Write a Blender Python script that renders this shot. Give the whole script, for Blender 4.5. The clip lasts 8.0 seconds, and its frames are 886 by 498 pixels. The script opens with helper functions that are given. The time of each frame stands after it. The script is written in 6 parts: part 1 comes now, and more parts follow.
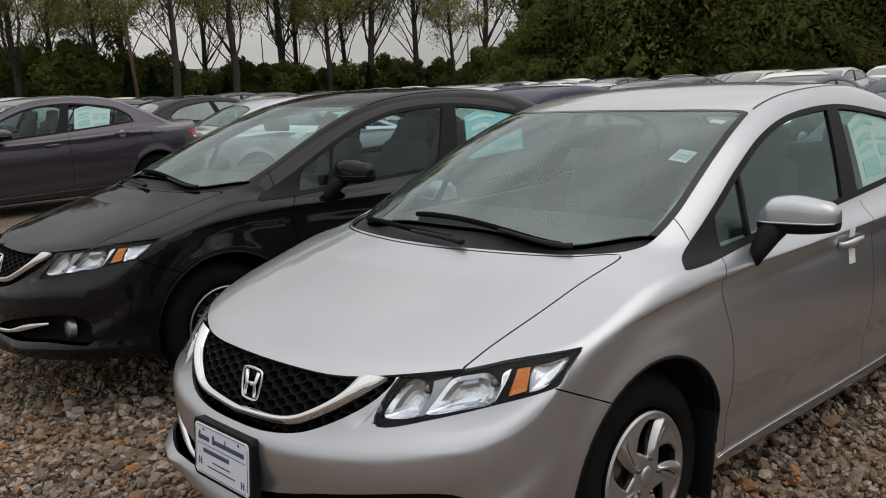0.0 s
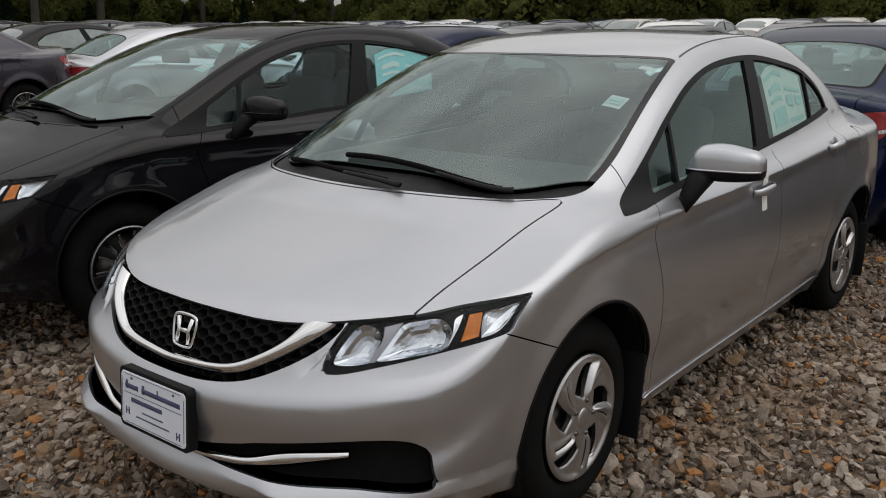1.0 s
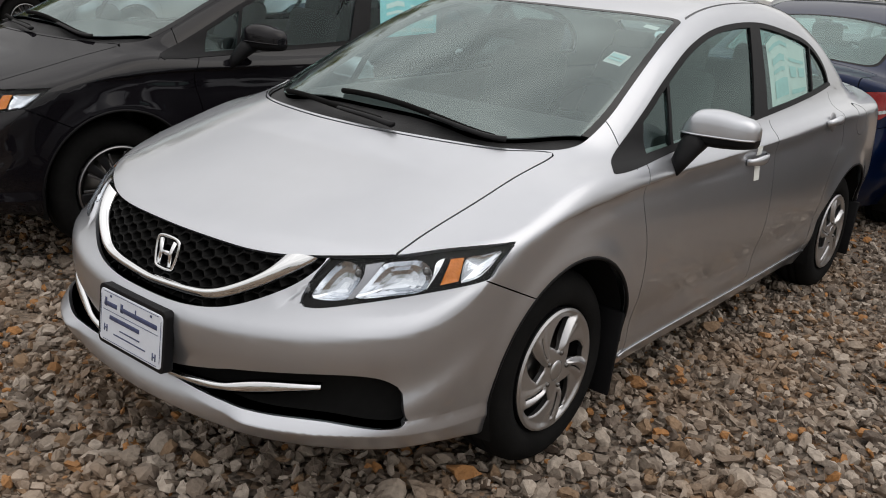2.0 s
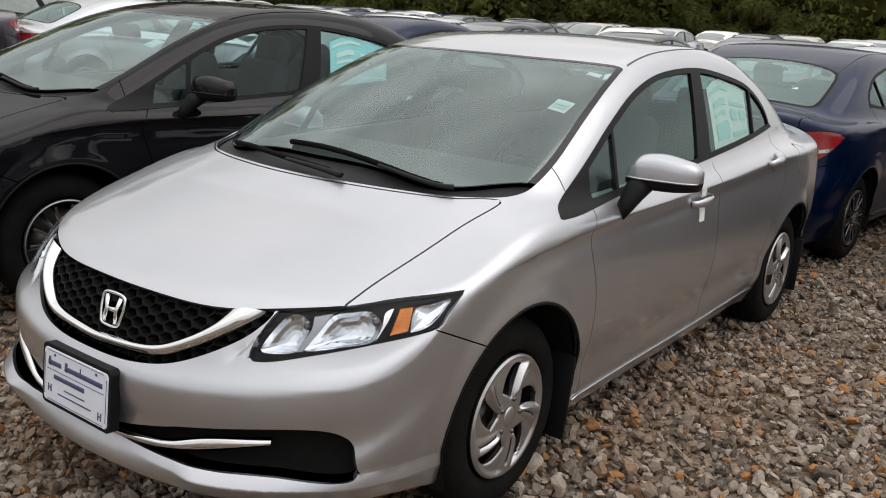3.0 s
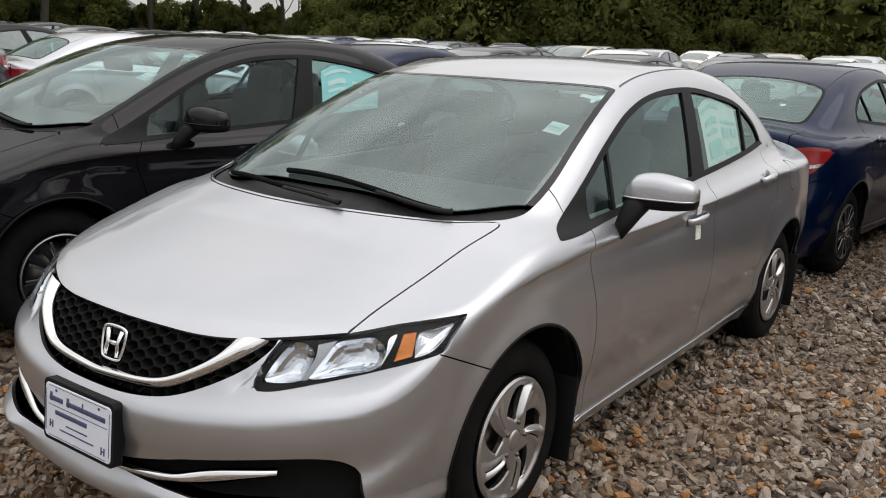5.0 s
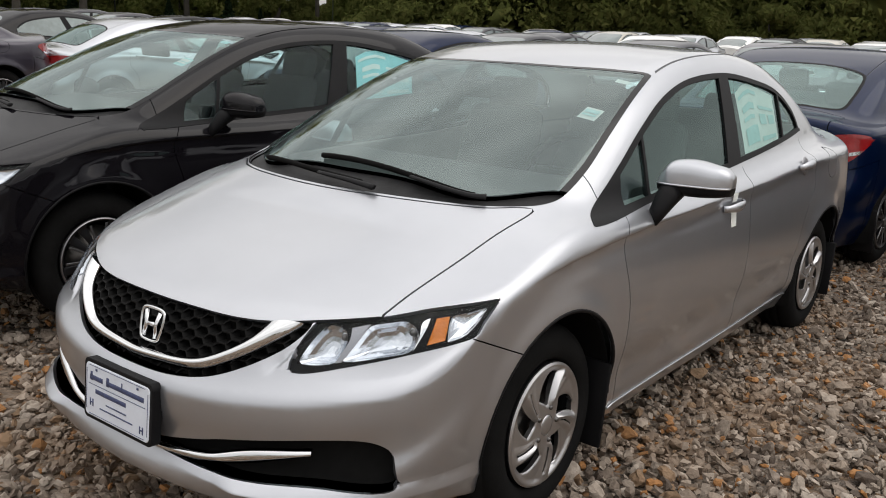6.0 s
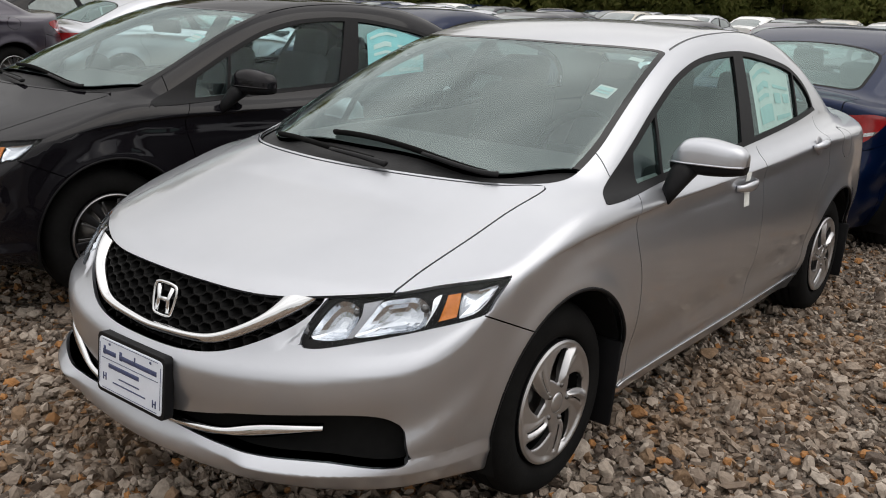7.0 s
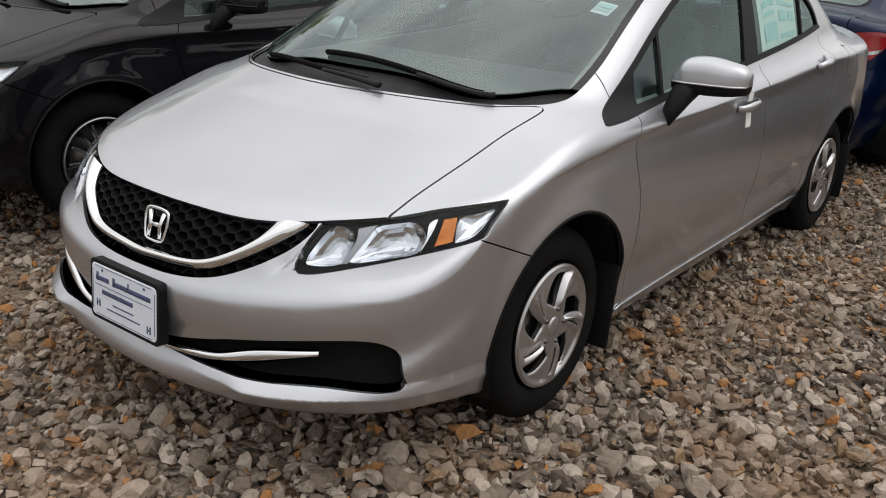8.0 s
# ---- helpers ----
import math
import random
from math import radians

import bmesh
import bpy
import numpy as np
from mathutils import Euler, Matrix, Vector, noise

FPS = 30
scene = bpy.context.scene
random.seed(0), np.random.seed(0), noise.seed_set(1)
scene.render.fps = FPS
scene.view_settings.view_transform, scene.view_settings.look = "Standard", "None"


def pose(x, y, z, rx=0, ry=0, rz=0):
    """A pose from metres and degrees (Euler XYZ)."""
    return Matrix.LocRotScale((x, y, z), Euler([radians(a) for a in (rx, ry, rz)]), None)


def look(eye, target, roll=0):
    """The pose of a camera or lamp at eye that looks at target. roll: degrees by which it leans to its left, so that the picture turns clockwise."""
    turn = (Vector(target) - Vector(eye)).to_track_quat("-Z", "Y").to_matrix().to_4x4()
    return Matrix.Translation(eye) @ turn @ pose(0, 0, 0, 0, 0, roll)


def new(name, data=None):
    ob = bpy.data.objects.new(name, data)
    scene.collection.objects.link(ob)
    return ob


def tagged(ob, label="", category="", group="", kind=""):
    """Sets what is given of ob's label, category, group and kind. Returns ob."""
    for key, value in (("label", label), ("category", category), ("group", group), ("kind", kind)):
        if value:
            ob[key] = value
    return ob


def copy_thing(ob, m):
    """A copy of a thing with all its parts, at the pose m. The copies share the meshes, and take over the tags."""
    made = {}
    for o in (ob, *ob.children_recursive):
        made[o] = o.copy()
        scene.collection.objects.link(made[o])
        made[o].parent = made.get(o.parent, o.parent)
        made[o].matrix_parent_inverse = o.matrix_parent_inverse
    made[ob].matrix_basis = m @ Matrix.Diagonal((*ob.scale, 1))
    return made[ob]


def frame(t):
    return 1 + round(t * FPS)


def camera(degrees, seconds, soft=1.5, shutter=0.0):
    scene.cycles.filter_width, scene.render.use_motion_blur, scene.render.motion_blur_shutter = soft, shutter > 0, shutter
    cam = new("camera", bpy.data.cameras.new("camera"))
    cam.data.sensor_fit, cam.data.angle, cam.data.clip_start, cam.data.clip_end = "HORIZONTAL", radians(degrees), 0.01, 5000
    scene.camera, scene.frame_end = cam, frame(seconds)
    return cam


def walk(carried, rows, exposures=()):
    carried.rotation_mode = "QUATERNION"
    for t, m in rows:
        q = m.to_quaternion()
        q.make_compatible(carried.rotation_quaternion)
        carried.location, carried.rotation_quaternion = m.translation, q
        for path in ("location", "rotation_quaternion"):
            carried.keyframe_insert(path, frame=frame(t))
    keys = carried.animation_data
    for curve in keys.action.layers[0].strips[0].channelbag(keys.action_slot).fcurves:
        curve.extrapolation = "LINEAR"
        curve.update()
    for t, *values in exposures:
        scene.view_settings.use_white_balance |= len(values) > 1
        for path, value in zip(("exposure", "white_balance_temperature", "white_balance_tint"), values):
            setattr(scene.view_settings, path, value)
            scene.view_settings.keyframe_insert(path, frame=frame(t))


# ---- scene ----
cam = camera(52.4, 8.0, 1.0)
PATH = [
    (0, (2.296, -1.213, 1.499), (0.852, 0.123, 1.140), -2.78),
    (0.2, (2.229, -1.247, 1.479), (0.809, 0.117, 1.126), -3.73),
    (0.4, (2.178, -1.284, 1.490), (0.812, 0.126, 1.110), -4.58),
    (0.5, (2.136, -1.291, 1.489), (0.837, 0.165, 1.051), -4.40),
    (1, (2.111, -1.308, 1.501), (0.885, 0.193, 1.006), -0.51),
    (1.2, (2.109, -1.300, 1.496), (0.902, 0.206, 0.945), 0.82),
    (2.3, (2.141, -1.300, 1.489), (0.941, 0.181, 0.881), 4.63),
    (2.5, (2.145, -1.305, 1.496), (0.935, 0.176, 0.911), 4.95),
    (3, (2.153, -1.285, 1.512), (1.013, 0.278, 1.003), 3.54),
    (3.5, (2.144, -1.266, 1.533), (1.103, 0.381, 1.080), 2.28),
    (4, (2.137, -1.258, 1.535), (1.155, 0.434, 1.121), 2.02),
    (4.5, (2.131, -1.284, 1.516), (1.069, 0.356, 1.089), 2.30),
    (6, (2.136, -1.313, 1.506), (0.950, 0.222, 1.021), 2.05),
    (6.5, (2.136, -1.319, 1.503), (0.939, 0.213, 1.033), 3.00),
    (7, (2.131, -1.317, 1.495), (0.936, 0.198, 0.967), 2.26),
    (7.5, (2.107, -1.314, 1.487), (0.906, 0.146, 0.832), 2.77),
    (8, (2.112, -1.284, 1.488), (0.959, 0.196, 0.797), 2.11),
]
walk(cam, [(t, look(eye, target, roll)) for t, eye, target, roll in PATH], [(0.0, -0.15), (0.5, -0.27), (1.2, -0.28), (2.3, 0.20), (3.0, 0.23), (6.5, 0.23), (8.0, 0.18)])

# ---- sky and sun ----
SUN_UP, SUN_TURN = 52.0, 66.0
world = bpy.data.worlds.new("world")
scene.world = world
world.use_nodes = True
wt = world.node_tree
wt.nodes.clear()
w_out, w_bg, w_sky = wt.nodes.new("ShaderNodeOutputWorld"), wt.nodes.new("ShaderNodeBackground"), wt.nodes.new("ShaderNodeTexSky")
w_sky.sky_type, w_sky.sun_disc = "NISHITA", False
w_sky.sun_elevation, w_sky.sun_rotation, w_sky.dust_density, w_sky.altitude = radians(SUN_UP), radians(SUN_TURN), 3.0, 200
w_co, w_map, w_noise, w_ramp, w_mix = (wt.nodes.new("ShaderNode" + k) for k in ("TexCoord", "Mapping", "TexNoise", "ValToRGB", "MixRGB"))
w_map.inputs["Scale"].default_value = (1.0, 1.0, 3.2)
w_noise.inputs["Scale"].default_value, w_noise.inputs["Detail"].default_value, w_noise.inputs["Roughness"].default_value = 1.7, 5, 0.55
w_ramp.color_ramp.elements[0].position, w_ramp.color_ramp.elements[1].position = 0.30, 0.72
w_ramp.color_ramp.elements[0].color, w_ramp.color_ramp.elements[1].color = (5.85, 5.72, 5.62, 1), (11.05, 10.7, 10.3, 1)
w_mix.inputs["Fac"].default_value = 0.88
wt.links.new(w_co.outputs["Generated"], w_map.inputs["Vector"])
wt.links.new(w_map.outputs[0], w_noise.inputs["Vector"])
wt.links.new(w_noise.outputs["Fac"], w_ramp.inputs["Fac"])
wt.links.new(w_sky.outputs[0], w_mix.inputs["Color1"])
wt.links.new(w_ramp.outputs[0], w_mix.inputs["Color2"])
w_sep, w_rise, w_dome = (wt.nodes.new("ShaderNode" + k) for k in ("SeparateXYZ", "MapRange", "MixRGB"))
w_rise.inputs["To Min"].default_value, w_rise.inputs["To Max"].default_value = 0.48, 1.36
w_dome.blend_type = "MULTIPLY"
w_dome.inputs["Fac"].default_value = 1
wt.links.new(w_co.outputs["Generated"], w_sep.inputs[0])
wt.links.new(w_sep.outputs["Z"], w_rise.inputs["Value"])
wt.links.new(w_mix.outputs[0], w_dome.inputs["Color1"])
wt.links.new(w_rise.outputs[0], w_dome.inputs["Color2"])
wt.links.new(w_dome.outputs[0], w_bg.inputs["Color"])
w_bg.inputs["Strength"].default_value = 0.135
wt.links.new(w_bg.outputs[0], w_out.inputs["Surface"])
sun = new("sun", bpy.data.lights.new("sun", "SUN"))
sun.data.energy, sun.data.angle, sun.data.color = 0.6, radians(60), (1.0, 0.96, 0.9)
sun_way = Vector((math.sin(radians(SUN_TURN)) * math.cos(radians(SUN_UP)), math.cos(radians(SUN_TURN)) * math.cos(radians(SUN_UP)), math.sin(radians(SUN_UP))))
sun.matrix_world = look(sun_way * 50, (0, 0, 0))


# ---- materials ----
def material(name, color, rough=0.5, metal=0.0, vary=0.0, scale=8.0, bump=0.0, bump_scale=60.0, coat=0.0, coat_rough=0.03, spec=0.5, rand=0.0, rand_color=None):
    """A surface with two scales of noise in colour and relief."""
    m = bpy.data.materials.new(name)
    m.use_nodes = True
    nt = m.node_tree
    b = nt.nodes["Principled BSDF"]
    b.inputs["Base Color"].default_value = (*color, 1)
    b.inputs["Roughness"].default_value, b.inputs["Metallic"].default_value = rough, metal
    b.inputs["Coat Weight"].default_value, b.inputs["Coat Roughness"].default_value = coat, coat_rough
    b.inputs["Specular IOR Level"].default_value = spec
    co = nt.nodes.new("ShaderNodeTexCoord")
    last = None
    if vary:
        for k, (sc, amt) in enumerate(((scale, vary), (scale * 7.3, vary * 0.6))):
            n = nt.nodes.new("ShaderNodeTexNoise")
            n.inputs["Scale"].default_value, n.inputs["Detail"].default_value = sc, 6
            r = nt.nodes.new("ShaderNodeMapRange")
            r.inputs["From Min"].default_value, r.inputs["From Max"].default_value = 0.25, 0.75
            r.inputs["To Min"].default_value, r.inputs["To Max"].default_value = 1 - amt, 1 + amt
            mul = nt.nodes.new("ShaderNodeMixRGB")
            mul.blend_type = "MULTIPLY"
            mul.inputs["Fac"].default_value = 1
            nt.links.new(co.outputs["Object"], n.inputs["Vector"])
            nt.links.new(n.outputs["Fac"], r.inputs["Value"])
            if last is None:
                mul.inputs["Color1"].default_value = (*color, 1)
            else:
                nt.links.new(last, mul.inputs["Color1"])
            nt.links.new(r.outputs[0], mul.inputs["Color2"])
            last = mul.outputs[0]
        rr = nt.nodes.new("ShaderNodeMapRange")
        rr.inputs["To Min"].default_value, rr.inputs["To Max"].default_value = max(rough - 0.1 * vary * 2, 0.02), min(rough + 0.1 * vary * 2, 1)
        nt.links.new(n.outputs["Fac"], rr.inputs["Value"])
        nt.links.new(rr.outputs[0], b.inputs["Roughness"])
    if rand:
        geo = nt.nodes.new("ShaderNodeNewGeometry")
        ramp = nt.nodes.new("ShaderNodeValToRGB")
        els = ramp.color_ramp.elements
        cols = rand_color or [tuple(c * (1 - rand) for c in color), tuple(min(c * (1 + rand), 1) for c in color)]
        while len(els) < len(cols):
            els.new(0.5)
        for i, (e, c) in enumerate(zip(els, cols)):
            e.position, e.color = i / (len(cols) - 1), (*c, 1)
        nt.links.new(geo.outputs["Random Per Island"], ramp.inputs["Fac"])
        if last is None:
            last = ramp.outputs[0]
        else:
            mul.inputs["Color2"].default_value = (1, 1, 1, 1)
            mix = nt.nodes.new("ShaderNodeMixRGB")
            mix.blend_type = "MULTIPLY"
            mix.inputs["Fac"].default_value = 1
            gain = nt.nodes.new("ShaderNodeMixRGB")
            gain.blend_type = "DIVIDE"
            gain.inputs["Fac"].default_value = 1
            gain.inputs["Color2"].default_value = (*color, 1)
            nt.links.new(last, gain.inputs["Color1"])
            nt.links.new(gain.outputs[0], mix.inputs["Color1"])
            nt.links.new(ramp.outputs[0], mix.inputs["Color2"])
            last = mix.outputs[0]
    if last is not None:
        nt.links.new(last, b.inputs["Base Color"])
    if bump:
        n = nt.nodes.new("ShaderNodeTexNoise")
        n.inputs["Scale"].default_value, n.inputs["Detail"].default_value = bump_scale, 8
        bn = nt.nodes.new("ShaderNodeBump")
        bn.inputs["Strength"].default_value, bn.inputs["Distance"].default_value = bump, 0.01
        nt.links.new(co.outputs["Object"], n.inputs["Vector"])
        nt.links.new(n.outputs["Fac"], bn.inputs["Height"])
        nt.links.new(bn.outputs[0], b.inputs["Normal"])
    return m


def paint(name, color, metal, rough, coat=1.0, spec=0.5):
    """Metallic car paint: flakes under clear lacquer, with a trace of dust."""
    m = material(name, color, rough, metal, vary=0.03, scale=1.3, coat=coat, coat_rough=0.04, spec=spec)
    nt = m.node_tree
    b = nt.nodes["Principled BSDF"]
    co, v = nt.nodes.new("ShaderNodeTexCoord"), nt.nodes.new("ShaderNodeTexVoronoi")
    v.inputs["Scale"].default_value = 900
    bn = nt.nodes.new("ShaderNodeBump")
    bn.inputs["Strength"].default_value, bn.inputs["Distance"].default_value = 0.05, 0.001
    nt.links.new(co.outputs["Object"], v.inputs["Vector"])
    nt.links.new(v.outputs["Distance"], bn.inputs["Height"])
    nt.links.new(bn.outputs[0], b.inputs["Normal"])
    return m


def pane(name, tint, gloss_ior=1.5, through_gain=1.0):
    """A sheet of glass: clear with a tint, glossy by its angle."""
    m = bpy.data.materials.new(name)
    m.use_nodes = True
    nt = m.node_tree
    nt.nodes.clear()
    o, t, g, f, p, q, x = (nt.nodes.new("ShaderNode" + k) for k in ("OutputMaterial", "BsdfTransparent", "BsdfGlossy", "LayerWeight", "Math", "Math", "MixShader"))
    t.inputs["Color"].default_value = (*(c * through_gain for c in tint), 1)
    g.inputs["Roughness"].default_value = 0.015
    g.inputs["Color"].default_value = (*tint, 1)
    least = ((gloss_ior - 1) / (gloss_ior + 1)) ** 2
    f.inputs["Blend"].default_value = 0.5
    p.operation, q.operation = "POWER", "MULTIPLY_ADD"
    p.inputs[1].default_value, q.inputs[1].default_value, q.inputs[2].default_value = 5.0, 1 - least, least
    nt.links.new(f.outputs["Facing"], p.inputs[0])
    nt.links.new(p.outputs[0], q.inputs[0])
    nt.links.new(q.outputs[0], x.inputs[0])
    nt.links.new(t.outputs[0], x.inputs[1])
    nt.links.new(g.outputs[0], x.inputs[2])
    nt.links.new(x.outputs[0], o.inputs["Surface"])
    return m


SILVER = paint("silver_paint", (0.48, 0.495, 0.53), 0.9, 0.35)
BLACK = paint("black_paint", (0.006, 0.0054, 0.007), 0.0, 0.35, 0.6, 0.0)
BLUE = paint("blue_paint", (0.0015, 0.008, 0.036), 0.5, 0.35, 0.5, 0.0)
PURPLE = paint("violet_grey_paint", (0.045, 0.040, 0.056), 0.6, 0.3, 0.8)
WHITE = paint("white_paint", (0.75, 0.75, 0.73), 0.0, 0.4)
GREY = paint("dark_grey_paint", (0.024, 0.024, 0.031), 0.6, 0.3, 0.5)
BEIGE = paint("champagne_paint", (0.42, 0.39, 0.33), 0.6, 0.35)
PLAIN_GLASS = pane("side_glass_plain", (0.72, 0.86, 0.86), 1.34)
GLASS = pane("tinted_glass", (0.74, 0.92, 0.90), 2.35)
SCREEN_GLASS = pane("screen_glass", (0.83, 0.96, 0.95), 2.3, 0.75)
SIDE_GLASS = pane("side_glass", (0.64, 0.79, 0.77), 1.95)
CLEAR = pane("clear_lens", (0.90, 0.92, 0.94), 1.2)
COMB = material("grille_black", (0.008, 0.008, 0.008), 0.55, spec=0.10)
TRIM = material("black_trim", (0.008, 0.008, 0.009), 0.5, spec=0.12, vary=0.15, scale=9, bump=0.05, bump_scale=400)
COWL = material("cowl_plastic", (0.022, 0.022, 0.023), 0.6, spec=0.25, vary=0.3, scale=14, bump=0.15, bump_scale=160)
GLOSS_BLACK = material("gloss_black_trim", (0.008, 0.008, 0.009), 0.15, coat=0.35, spec=0.1)
CHROME = material("chrome", (0.72, 0.73, 0.74), 0.06, 1.0)
REFLECTOR = material("lamp_reflector", (0.66, 0.68, 0.71), 0.10, 1.0, bump=0.03, bump_scale=70)
ALLOY = material("wheel_silver", (0.50, 0.50, 0.51), 0.36, 0.95, vary=0.05, scale=6, coat=0.5)
MACHINED = material("machined_alloy", (0.26, 0.26, 0.27), 0.32, 0.9, vary=0.05, scale=20)
DARK_ALLOY = material("dark_wheel", (0.02, 0.02, 0.022), 0.35, 0.5, vary=0.08, scale=6)
RUBBER = material("tyre_rubber", (0.009, 0.009, 0.009), 0.85, spec=0.05, vary=0.25, scale=7, bump=0.1, bump_scale=150)
CABIN = material("grey_cabin_trim", (0.20, 0.20, 0.195), 0.7, vary=0.12, scale=6)
DASH = material("dark_dashboard", (0.06, 0.06, 0.06), 0.75, vary=0.12, scale=6)
CLOTH = material("grey_seat_cloth", (0.05, 0.05, 0.05), 0.85, vary=0.15, scale=14)
DARK_CLOTH = material("black_seat_cloth", (0.025, 0.025, 0.027), 0.85, vary=0.15, scale=14)
LINER = material("pale_headliner", (0.62, 0.62, 0.58), 0.9, vary=0.05, scale=10)
AMBER = material("amber_lens", (0.60, 0.18, 0.02), 0.25, vary=0.2, scale=60, bump=0.3, bump_scale=90)
RED = material("red_lens", (0.24, 0.006, 0.008), 0.15, coat=0.6, vary=0.2, scale=20)
PAPER = material("white_paper", (0.75, 0.77, 0.74), 0.6, vary=0.05, scale=14)
CYAN_PAPER = material("cyan_paper", (0.36, 0.66, 0.68), 0.6, vary=0.08, scale=14)
TEAL = material("teal_print", (0.46, 0.66, 0.66), 0.6, vary=0.08, scale=20)
PLATE = material("pale_plate", (0.68, 0.72, 0.80), 0.45, vary=0.04, scale=12)
PLATE_INK = material("blue_grey_print", (0.055, 0.07, 0.15), 0.5, vary=0.3, scale=90)
# grey of bezel and fog lamp; also paints the shade in the handle hollows
CUP = material("grey_and_cup_shade", (0.30, 0.30, 0.315), 0.35, 0.8)
STEEL = material("brake_steel", (0.14, 0.135, 0.13), 0.35, 0.9, vary=0.2, scale=20)
UNDER = material("underbody", (0.011, 0.011, 0.011), 0.95, spec=0.05, vary=0.2, scale=5)


def leafy(name, cols, scale):
    """Thin leaves that let half of the light through."""
    m = bpy.data.materials.new(name)
    m.use_nodes = True
    nt = m.node_tree
    nt.nodes.clear()
    o, d, t, x, geo, ramp, co, n, r, mul = (nt.nodes.new("ShaderNode" + k) for k in ("OutputMaterial", "BsdfDiffuse", "BsdfTranslucent", "MixShader", "NewGeometry", "ValToRGB", "TexCoord", "TexNoise", "MapRange", "MixRGB"))
    els = ramp.color_ramp.elements
    while len(els) < len(cols):
        els.new(0.5)
    for i, (e, c) in enumerate(zip(els, cols)):
        e.position, e.color = i / (len(cols) - 1), (*c, 1)
    n.inputs["Scale"].default_value, n.inputs["Detail"].default_value = scale, 4
    r.inputs["From Min"].default_value, r.inputs["From Max"].default_value = 0.3, 0.7
    r.inputs["To Min"].default_value, r.inputs["To Max"].default_value = 0.6, 1.4
    mul.blend_type = "MULTIPLY"
    mul.inputs["Fac"].default_value = 1
    nt.links.new(co.outputs["Object"], n.inputs["Vector"])
    nt.links.new(n.outputs["Fac"], r.inputs["Value"])
    nt.links.new(geo.outputs["Random Per Island"], ramp.inputs["Fac"])
    nt.links.new(ramp.outputs[0], mul.inputs["Color1"])
    nt.links.new(r.outputs[0], mul.inputs["Color2"])
    for b in (d, t):
        nt.links.new(mul.outputs[0], b.inputs["Color"])
    nt.links.new(d.outputs[0], x.inputs[1])
    nt.links.new(t.outputs[0], x.inputs[2])
    nt.links.new(x.outputs[0], o.inputs["Surface"])
    return m
# ---- the saloon's skin: a smooth solid, x to its left, y from nose to tail, z up ----
def spline(pts):
    """A natural cubic through (u, value) pairs, straight beyond its ends."""
    u, v = np.array(pts, float).T
    n, h = len(u), np.diff(u)
    A, b = np.eye(n), np.zeros(n)
    for i in range(1, n - 1):
        A[i, i - 1:i + 2] = h[i - 1], 2 * (h[i - 1] + h[i]), h[i]
        b[i] = 6 * ((v[i + 1] - v[i]) / h[i] - (v[i] - v[i - 1]) / h[i - 1])
    m = np.linalg.solve(A, b)
    s0 = (v[1] - v[0]) / h[0] - h[0] * m[1] / 6
    s1 = (v[-1] - v[-2]) / h[-1] + h[-1] * m[-2] / 6

    def value(t):
        t = np.asarray(t, float)
        i = np.clip(np.searchsorted(u, t) - 1, 0, n - 2)
        a, c, d = u[i + 1] - t, t - u[i], h[i]
        r = (m[i] * a ** 3 + m[i + 1] * c ** 3) / (6 * d) + (v[i] / d - m[i] * d / 6) * a + (v[i + 1] / d - m[i + 1] * d / 6) * c
        return np.where(t < u[0], v[0] + s0 * (t - u[0]), np.where(t > u[-1], v[-1] + s1 * (t - u[-1]), r))
    return value


def smax(a, b, k):
    return np.maximum(a, b) + np.maximum(k - np.abs(a - b), 0) ** 2 / (4 * k)


def smin(a, b, k):
    return -smax(-a, -b, k)


def ease(t, t0, t1):
    w = np.clip((t - t0) / (t1 - t0), 0, 1)
    return w * w * (3 - 2 * w)


FRONT_AXLE, REAR_AXLE, AXLE_Z = 0.93, 3.60, 0.312
nose_low = spline([(0.12, 0.08), (0.19, 0.02), (0.245, -0.012), (0.285, -0.008), (0.325, 0.012), (0.42, 0.004), (0.50, 0.0), (0.8, 0.0)])
nose_up = spline([(0.3, -0.17), (0.44, -0.055), (0.505, 0.0), (0.56, 0.042), (0.62, 0.073), (0.69, 0.106), (0.78, 0.16)])


def nose_z(z):
    return smax(nose_low(z), nose_up(z), 0.016)


fold_z = spline([(0, -0.004), (0.33, 0.012), (0.627, 0.047), (0.73, 0.067), (0.79, 0.10), (0.85, 0.19)])
nose_x = spline([(0, 0), (0.2, 0.011), (0.4, 0.05), (0.55, 0.108), (0.65, 0.170), (0.75, 0.268), (0.82, 0.37), (0.92, 0.60)])
tail_z = spline([(0.14, 0.10), (0.24, 0.04), (0.40, 0.0), (0.58, 0.0), (0.68, 0.04), (0.80, 0.06), (0.95, 0.075), (1.06, 0.05)])
hood_z = spline([(0.0, 0.63), (0.12, 0.70), (0.30, 0.775), (0.50, 0.84), (0.75, 0.915), (1.0, 0.975), (1.25, 0.993), (1.7, 0.995), (2.4, 1.012),
                 (3.2, 1.045), (3.7, 1.052), (4.1, 1.05), (4.4, 1.05)])
hood_drop = spline([(0.0, 0.03), (0.2, 0.055), (0.45, 0.055), (0.75, 0.050), (1.0, 0.043), (1.3, 0.05), (2.2, 0.055), (3.4, 0.05), (4.4, 0.06)])
side_w = spline([(0.2, 0.835), (0.5, 0.85), (0.93, 0.868), (1.5, 0.866), (2.5, 0.872), (3.3, 0.874), (3.6, 0.876), (4.1, 0.838), (4.5, 0.765)])
